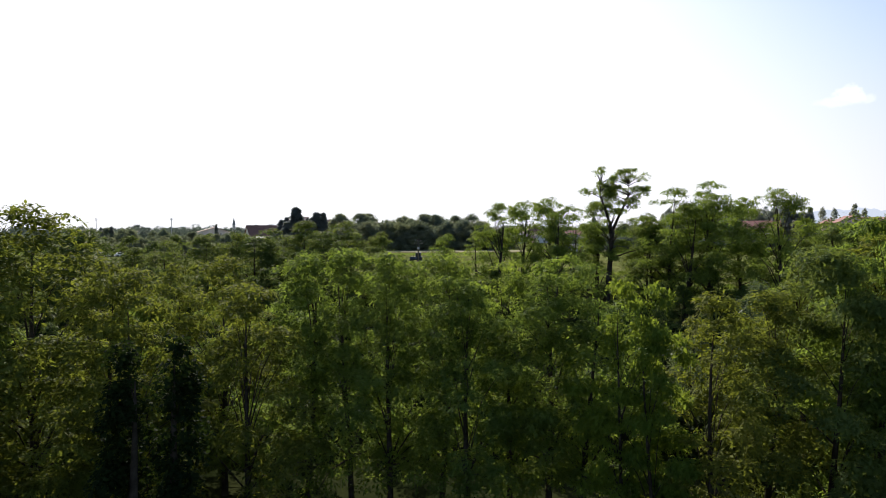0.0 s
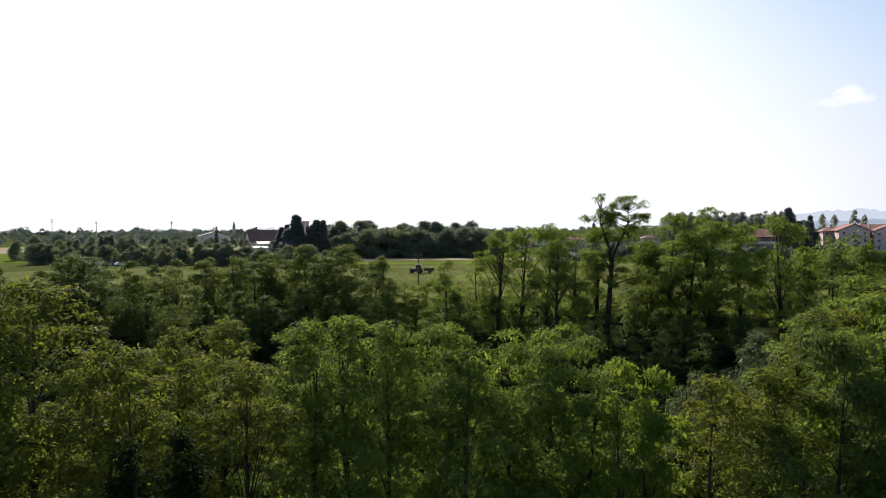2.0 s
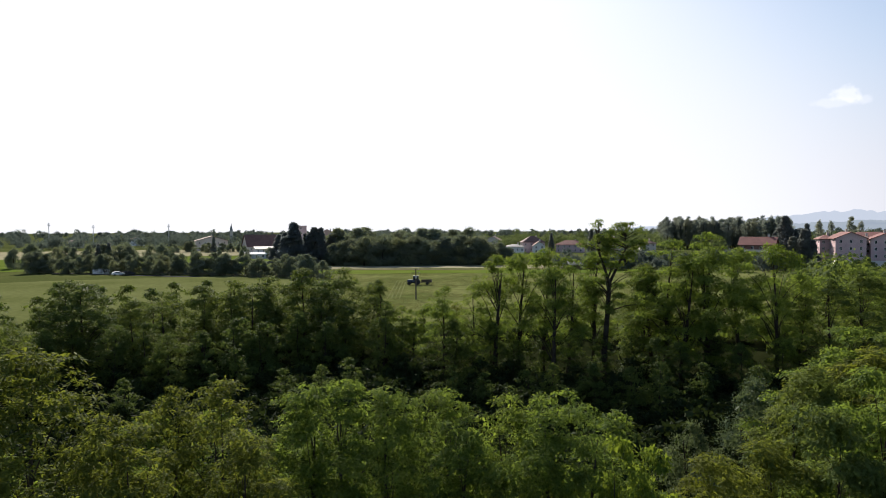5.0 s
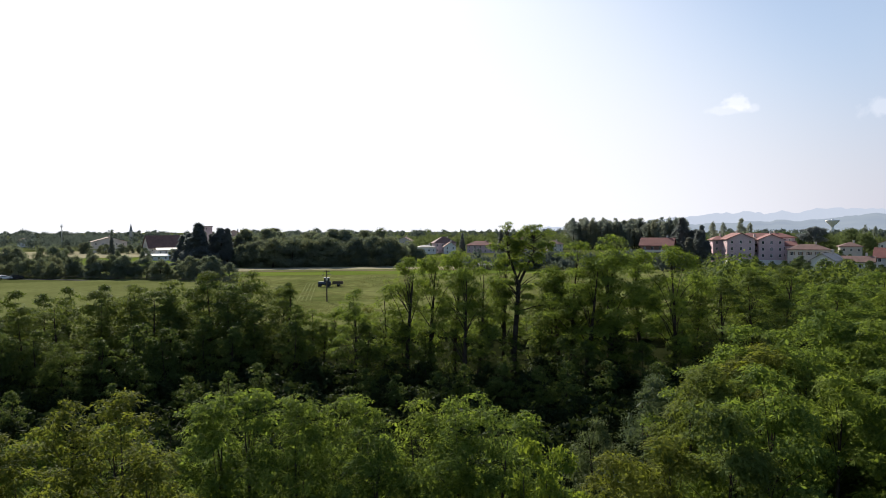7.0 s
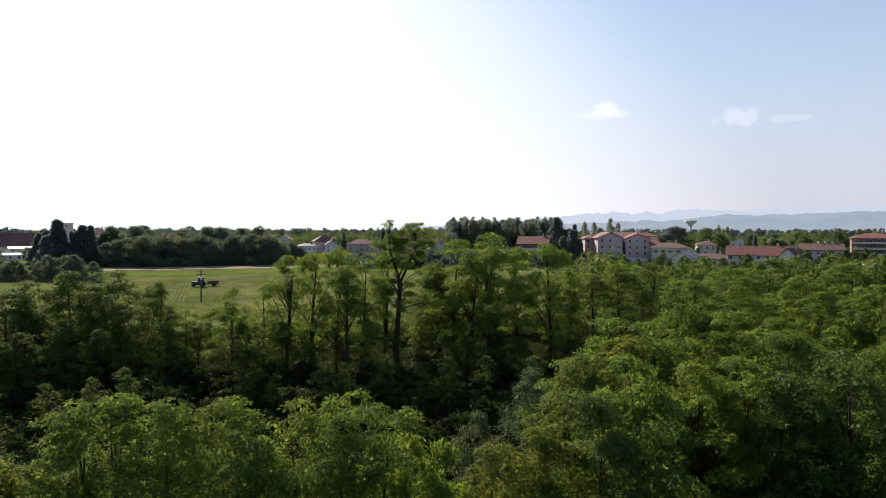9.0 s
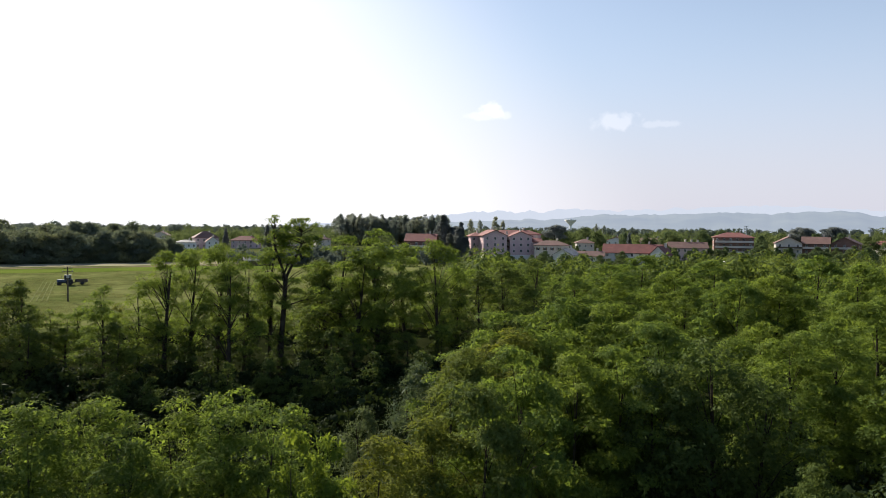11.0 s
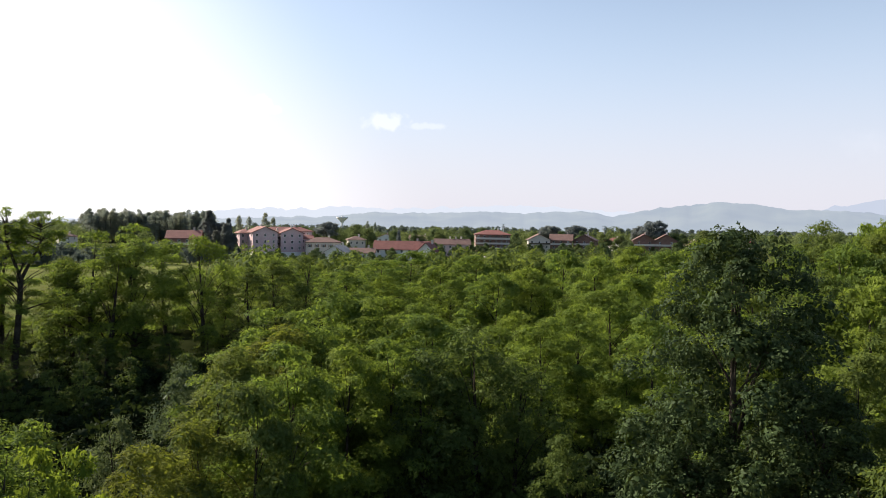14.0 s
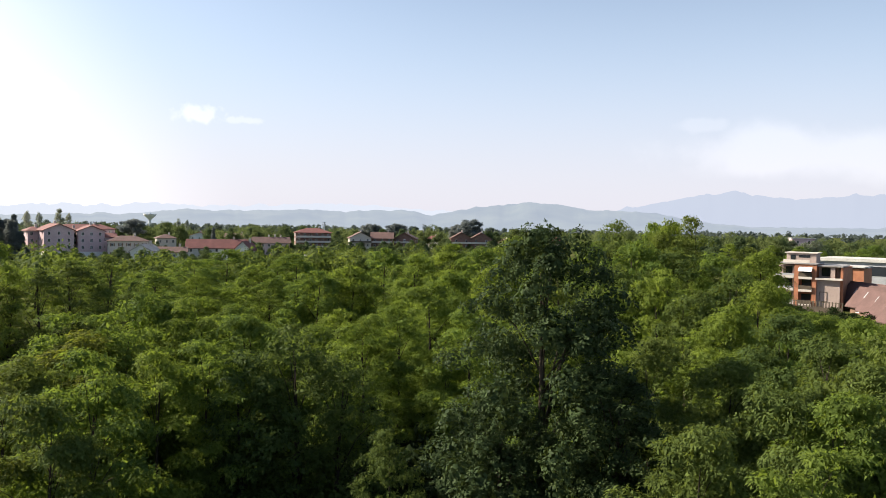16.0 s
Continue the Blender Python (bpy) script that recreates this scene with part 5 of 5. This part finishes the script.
def brick_flats():
    z0 = -0.3
    h = new("apartment_building")
    h.matrix_basis = Matrix.Translation(at(85.7, 172, z0)) @ pose(0, 0, 0, 0, 0, -85.7 - 10)
    tagged(h, "flat-roofed brick and cream apartment building with balconies", "apartment building", "apartment buildings")
    part("wall", boxes("wall", BRICK, (-2.1, -1.25, -5, 4, -1, 9.7), (1.3, 2.1, -5, 4, -1, 9.7), (-1.25, 1.3, -5, -4.6, 9.2, 9.7), (-1.25, 1.3, -3.6, 4, -1, 9.6), (6.4, 6.9, -4.2, 8, -1, 9.2)), h, "orange brick facing")
    part("side_wall", boxes("side_wall", BEIGE, (-5.4, -4.5, -3.8, 4, -1, 9.3), (-2.7, -2.1, -3.8, 4, -1, 9.3), (-4.5, -2.7, -2.6, 4, -1, 9.3), (2.1, 6.4, -4.4, 4, -1, 6.6), (2.1, 6.0, -2.2, 4, 6.6, 9.3), (4.6, 5.4, -4.2, -2.2, 7.0, 9.3)), h, "pinkish beige rendered wall")
    roof = part("roof", boxes("roof", ROOF_GREY, (-5.7, 2.2, -5.2, 4.3, 9.7, 9.9), (2.2, 6.9, -4.6, 4.3, 9.3, 9.55)), h)
    pent = part("penthouse", boxes("penthouse", BEIGE, (-4.4, 1.4, -1.5, 3.0, 9.9, 11.9)), roof)
    part("parapet", boxes("parapet", CREAM, (-4.8, 0.3, -2.6, -2.4, 9.9, 10.5), (-4.7, 1.7, -1.9, 3.3, 11.9, 12.1)), pent)
    part("window", boxes("window", GLASS, (-3.6, -2.6, -1.56, -1.4, 10.3, 11.5), (-2.0, 0.2, -1.56, -1.4, 11.0, 11.5)), pent)
    for f, z in enumerate((0.9, 3.95, 6.6)):
        b = part("balcony", boxes("balcony", CREAM, (-1.25, 1.3, -5.3, -3.6, z, z + 0.5)), h)
        part("railing", boxes("railing", WOOD, (-1.25, 1.3, -5.3, -5.22, z + 0.5, z + 1.3)), b, "brown balcony railing")
        part("window", boxes("window", GLASS, (-0.9, 0.9, -3.66, -3.5, z + 0.6, z + 2.5)), h)
        b = part("balcony", boxes("balcony", CREAM, (-6.3, -2.2, -5.0, -3.6, z + 0.1, z + 0.7)), h)
        part("railing", boxes("railing", GREY, (-6.3, -2.2, -5.0, -4.94, z + 0.7, z + 1.1)), b)
        part("window", boxes("window", GLASS, (-4.2, -2.9, -2.66, -2.5, z + 0.8, z + 2.5)), h)
    part("window_frame", boxes("window_frame", WOOD, (2.6, 2.7, -4.46, -4.4, 2.2, 4.0), (4.0, 4.1, -4.46, -4.4, 2.2, 4.0), (2.6, 4.1, -4.46, -4.4, 2.1, 2.2), (2.6, 4.1, -4.46, -4.4, 4.0, 4.1)), h)
    part("awning", mesh_fix("awning", [(-1.25, -4.9, 9.15), (1.3, -4.9, 9.15), (1.3, -6.0, 8.3), (-1.25, -6.0, 8.3), (-1.25, -4.9, 9.08), (1.3, -4.9, 9.08), (1.3, -6.0, 8.23), (-1.25, -6.0, 8.23)],
                            [[0, 1, 2, 3], [7, 6, 5, 4], [0, 3, 7, 4], [1, 5, 6, 2], [3, 2, 6, 7], [0, 4, 5, 1]], CANVAS), h, "white cloth awning")
    part("ledge", boxes("ledge", CREAM, (1.9, 6.9, -5.2, -4.3, 6.6, 7.0)), h)
    part("window", boxes("window", GLASS, (2.6, 4.2, -2.26, -2.1, 7.3, 9.0)), h)
    fence = new("garden_fence")
    fence.matrix_basis = Matrix.Translation(at(85.4, 163, z0)) @ pose(0, 0, 0, 0, 0, -99)
    tagged(fence, "dark slatted terrace fence before the flats", "fence")
    part("rail", boxes("rail", WOOD, (-8, 7, -0.04, 0.04, 2.3, 2.4), (-8, 7, -0.04, 0.04, 1.4, 1.5)), fence)
    part("footing", boxes("footing", WOOD, (-8, 7, -0.1, 0.1, -0.4, 1.3)), fence, "dark timber base")
    for k in range(26):
        part("slat", boxes("slat", WOOD, (-0.12, 0.12, -0.06, -0.03, 0, 2.5)), fence, m=pose(-7.8 + 0.59 * k, 0, 0))
    hall = new("workshop_hall")
    hall.matrix_basis = Matrix.Translation(at(90.2, 222, z0)) @ pose(0, 0, 0, 0, 0, -100)
    tagged(hall, "long white flat-roofed hall with grey cladding", "hall", "workshops")
    part("wall", boxes("wall", GREY, (-14, 30, -7, 9, -0.5, 8.9)), hall)
    part("fascia", boxes("fascia", CONCRETE, (-14.5, 8, -7.6, 9.3, 8.9, 9.7), (8.0, 30, -7.2, 9.3, 8.7, 9.1)), hall, "white roof fascia")
    part("window_band", boxes("window_band", GLASS, (-12, -4, -7.06, -6.9, 5.4, 7.8), (-2, 6, -7.06, -6.9, 5.4, 7.8)), hall)
    wing = new("workshop")
    wing.matrix_basis = Matrix.Translation(at(88.6, 196, z0)) @ pose(0, 0, 0, 0, 0, -100)
    tagged(wing, "cream and brick block beside the flats", "workshop", "workshops")
    part("wall", boxes("wall", BEIGE, (-5.0, -0.6, -4, 5, -0.5, 8.3)), wing)
    part("side_wall", boxes("side_wall", BRICK, (-0.6, 2.2, -3.7, 5, -0.5, 8.0)), wing, "orange brick side")
    part("roof", boxes("roof", CONCRETE, (-5.2, 2.4, -4.2, 5.2, 8.3, 8.6)), wing)
    for k, (az, dist, w, d, e, rise, mat) in enumerate([(89.3 + 0.72 * n, 172 - 6.2 * n, 4.8, 17, 2.9 - 0.25 * n, 3.0, RUST) for n in range(8)]):
        ws = house("workshop", "low workshop with a steep reddish pitched roof", az, dist, w, d, e, rise, 38, SHUTTER, mat, "gable", 1, 2, 4, chimneys=0, z=z0, group="workshops", category="workshop")
        for j in range(3):
            part("skylight", boxes("skylight", GREY, (-0.7, 0.7, -0.6, 0.6, 0, 0.16), bevel=0.04), ws, m=pose(-w * 0.25, -6 + 5.5 * j, e + rise * 0.5 + 0.24, 0, -math.degrees(math.atan2(rise, w / 2)), 0))


brick_flats()

# ======== trees of the fields and the town ========
far = np.random.default_rng(23)


def sow(kinds, n, az0, az1, d0, d1, h0, h1, group, wide=(0.8, 1.25), slope=None):
    for k in range(n):
        az = az0 + (az1 - az0) * ((k + far.random()) / n)
        f = far.random()
        d = d0 + (d1 - d0) * f if slope is None else slope(az) + (d1 - d0) * (f - 0.5)
        h = h0 + (h1 - h0) * far.random()
        t = kinds[0]
        plant(kinds, az, d, h, t["radius"] * h / t["height"] * (wide[0] + (wide[1] - wide[0]) * far.random()), group, z=-0.1)


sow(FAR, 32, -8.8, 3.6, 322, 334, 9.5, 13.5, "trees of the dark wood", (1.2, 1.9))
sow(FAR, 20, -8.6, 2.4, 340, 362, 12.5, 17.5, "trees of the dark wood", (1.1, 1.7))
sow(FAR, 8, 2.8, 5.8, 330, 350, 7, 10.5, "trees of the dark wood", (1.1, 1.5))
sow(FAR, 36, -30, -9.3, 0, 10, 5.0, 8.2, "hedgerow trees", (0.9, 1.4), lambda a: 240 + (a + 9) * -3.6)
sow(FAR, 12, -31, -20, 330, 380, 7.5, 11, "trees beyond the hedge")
sow(FAR, 7, -20, -8, 400, 430, 5, 8, "trees beyond the hedge")
sow(FAR, 9, -20.5, -15.5, 545, 570, 5.5, 8.5, "trees beyond the hedge", (1.0, 1.5))
sow(FAR, 16, 10, 27, 300, 328, 3.5, 7.5, "garden trees of the town", (1.0, 1.5))
sow(GARDEN, 26, 27.5, 50, 275, 312, 3.0, 5.6, "garden trees of the town", (1.1, 1.7))
sow(GARDEN, 24, 50, 78, 240, 320, 5.5, 8.5, "garden trees of the town", (1.0, 1.5))
sow(GARDEN, 12, 36, 46, 345, 400, 5, 7.5, "garden trees of the town")
sow(GARDEN, 30, 45, 67, 370, 406, 4.0, 8.6, "garden trees of the town", (1.0, 1.5))
sow(GARDEN, 24, 70, 100, 260, 420, 9, 14, "trees beyond the flats")
sow(DOMES, 14, 80, 96, 250, 330, 8, 12.5, "trees beyond the flats", (0.9, 1.3))
for row in ((84.5, 336, 12.6), (85.3, 332, 11.8), (86.0, 338, 12.8)):
    plant(FAR, *row, z=0.0, group="trees beyond the flats")
for k in range(12):
    plant(BUSHES, 83.8 + 0.68 * k, 146 + 9 * far.random(), 1.2 + 1.4 * far.random(), z=-0.2, group="bushes before the flats")
house("house", "small pale house behind the flats", 85.1, 350, 9, 8, 13.4, 1.0, 10, PINK, CONCRETE, "flat", 4, 2, 2, chimneys=0)
sow(GARDEN, 24, 32, 67, 440, 500, 11, 16, "garden trees of the town", (0.8, 1.2))
sow(GARDEN, 18, 33, 50, 318, 338, 4.0, 7.0, "garden trees of the town", (0.8, 1.2))
sow(GARDEN, 14, 50, 67, 405, 416, 5.5, 9.0, "garden trees of the town", (0.7, 1.0))
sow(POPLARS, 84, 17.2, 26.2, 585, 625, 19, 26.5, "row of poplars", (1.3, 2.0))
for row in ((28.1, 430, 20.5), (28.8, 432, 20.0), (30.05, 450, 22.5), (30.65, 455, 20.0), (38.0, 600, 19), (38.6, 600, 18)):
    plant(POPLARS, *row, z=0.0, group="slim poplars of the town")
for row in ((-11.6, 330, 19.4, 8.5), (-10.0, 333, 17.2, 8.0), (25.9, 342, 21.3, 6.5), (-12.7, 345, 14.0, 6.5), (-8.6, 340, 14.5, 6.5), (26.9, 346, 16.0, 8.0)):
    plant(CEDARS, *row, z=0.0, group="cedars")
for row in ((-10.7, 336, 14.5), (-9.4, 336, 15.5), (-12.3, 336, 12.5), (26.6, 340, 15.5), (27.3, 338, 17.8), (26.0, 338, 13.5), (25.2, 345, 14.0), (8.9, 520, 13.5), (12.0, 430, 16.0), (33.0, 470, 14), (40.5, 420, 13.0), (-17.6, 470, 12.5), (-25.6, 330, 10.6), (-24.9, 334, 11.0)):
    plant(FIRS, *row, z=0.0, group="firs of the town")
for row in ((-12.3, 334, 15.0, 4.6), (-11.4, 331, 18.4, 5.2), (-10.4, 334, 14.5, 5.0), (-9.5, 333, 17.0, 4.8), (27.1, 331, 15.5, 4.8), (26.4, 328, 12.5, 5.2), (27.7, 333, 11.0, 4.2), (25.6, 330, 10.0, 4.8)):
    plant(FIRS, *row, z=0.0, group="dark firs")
for row in ((-24.2, 332, 10.2), (-23.6, 336, 9.6), (-25.1, 338, 10.6)):
    plant(FAR, *row, z=0.0, group="trees beyond the hedge")
for row in ((34.8, 450, 17.4, 6.0), (60.6, 455, 20.8, 8.0), (59.6, 470, 17.5, 6.0), (52.5, 500, 17, 7.0), (54.5, 500, 17.5, 7.0)):
    plant(PINES, *row, z=0.0, group="umbrella pines")


def woods(name, label, seed, n, az0, az1, d0, d1, low, high, leaves, length, mat=WOODS_LEAF, fall=0.0):
    """Belts of trees towards the horizon, too far off to count: each crown a few lumps, thickly set with leaves."""
    rng = np.random.default_rng(seed)
    az = az0 + (az1 - az0) * rng.random(n)
    d = d0 + (d1 - d0) * rng.random(n) ** 1.1
    h = (low + (high - low) * rng.random(n)) * (1 + 0.2 * np.sin(az * 0.9) * np.sin(d * 0.004)) - fall * (d - d0)
    h = np.maximum(h, 2.5)
    lumps = 4
    az, d, h = np.repeat(az, lumps), np.repeat(d, lumps), np.repeat(h, lumps)
    c = np.stack([d * np.sin(np.radians(az)), d * np.cos(np.radians(az)), h * 0.5], 1)
    k = np.tile(np.arange(lumps), n)
    shift = rng.normal(size=(n * lumps, 3)) * np.stack([h * 0.2, h * 0.2, h * 0.1], 1)
    shift[:, 2] += np.where(k == 0, 0.18, -0.05) * h
    c += shift
    r = np.stack([h * 0.34, h * 0.34, h * 0.32], 1) * (0.8 + 0.5 * rng.random((n * lumps, 1)))
    v, f = join_arrays([leaf_quads(rng, c, r, leaves // 2, length, length * 0.6, 0.3, 0.5, 0.75, 0.5, 1.2),
                        leaf_quads(rng, c, r * 0.85, leaves // 2, length * 1.5, length * 1.1, 0.0, 0.0, 0.9, 0.2, 1.6, 0.1, True)])
    v[:, 2] = np.maximum(v[:, 2], 0.05)
    tagged(new(name, mesh_of(name, v, f, mat)), label, "woods", kind="stuff")


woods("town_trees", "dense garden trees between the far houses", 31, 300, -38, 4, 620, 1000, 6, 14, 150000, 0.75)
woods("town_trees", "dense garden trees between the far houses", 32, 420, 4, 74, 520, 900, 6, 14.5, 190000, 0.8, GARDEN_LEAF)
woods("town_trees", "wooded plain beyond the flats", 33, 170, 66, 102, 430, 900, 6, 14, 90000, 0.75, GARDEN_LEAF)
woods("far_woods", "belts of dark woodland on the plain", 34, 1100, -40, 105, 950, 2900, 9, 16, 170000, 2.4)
woods("tree_belt", "belt of locust trees between the wood and the town", 35, 90, 26.5, 47, 142, 255, 8.0, 10.4, 40000, 0.62, LOCUST_MID, 0.045)
woods("tree_belt", "belt of locust trees between the wood and the town", 37, 85, 46, 70, 142, 290, 9.0, 12.0, 40000, 0.66, LOCUST_MID, 0.03)
woods("tree_belt", "garden trees before the houses", 36, 60, 9, 27, 285, 330, 4.5, 8.0, 16000, 0.8)

for template in TEMPLATES:
    for ob in (*template.children_recursive, template):
        bpy.data.objects.remove(ob)
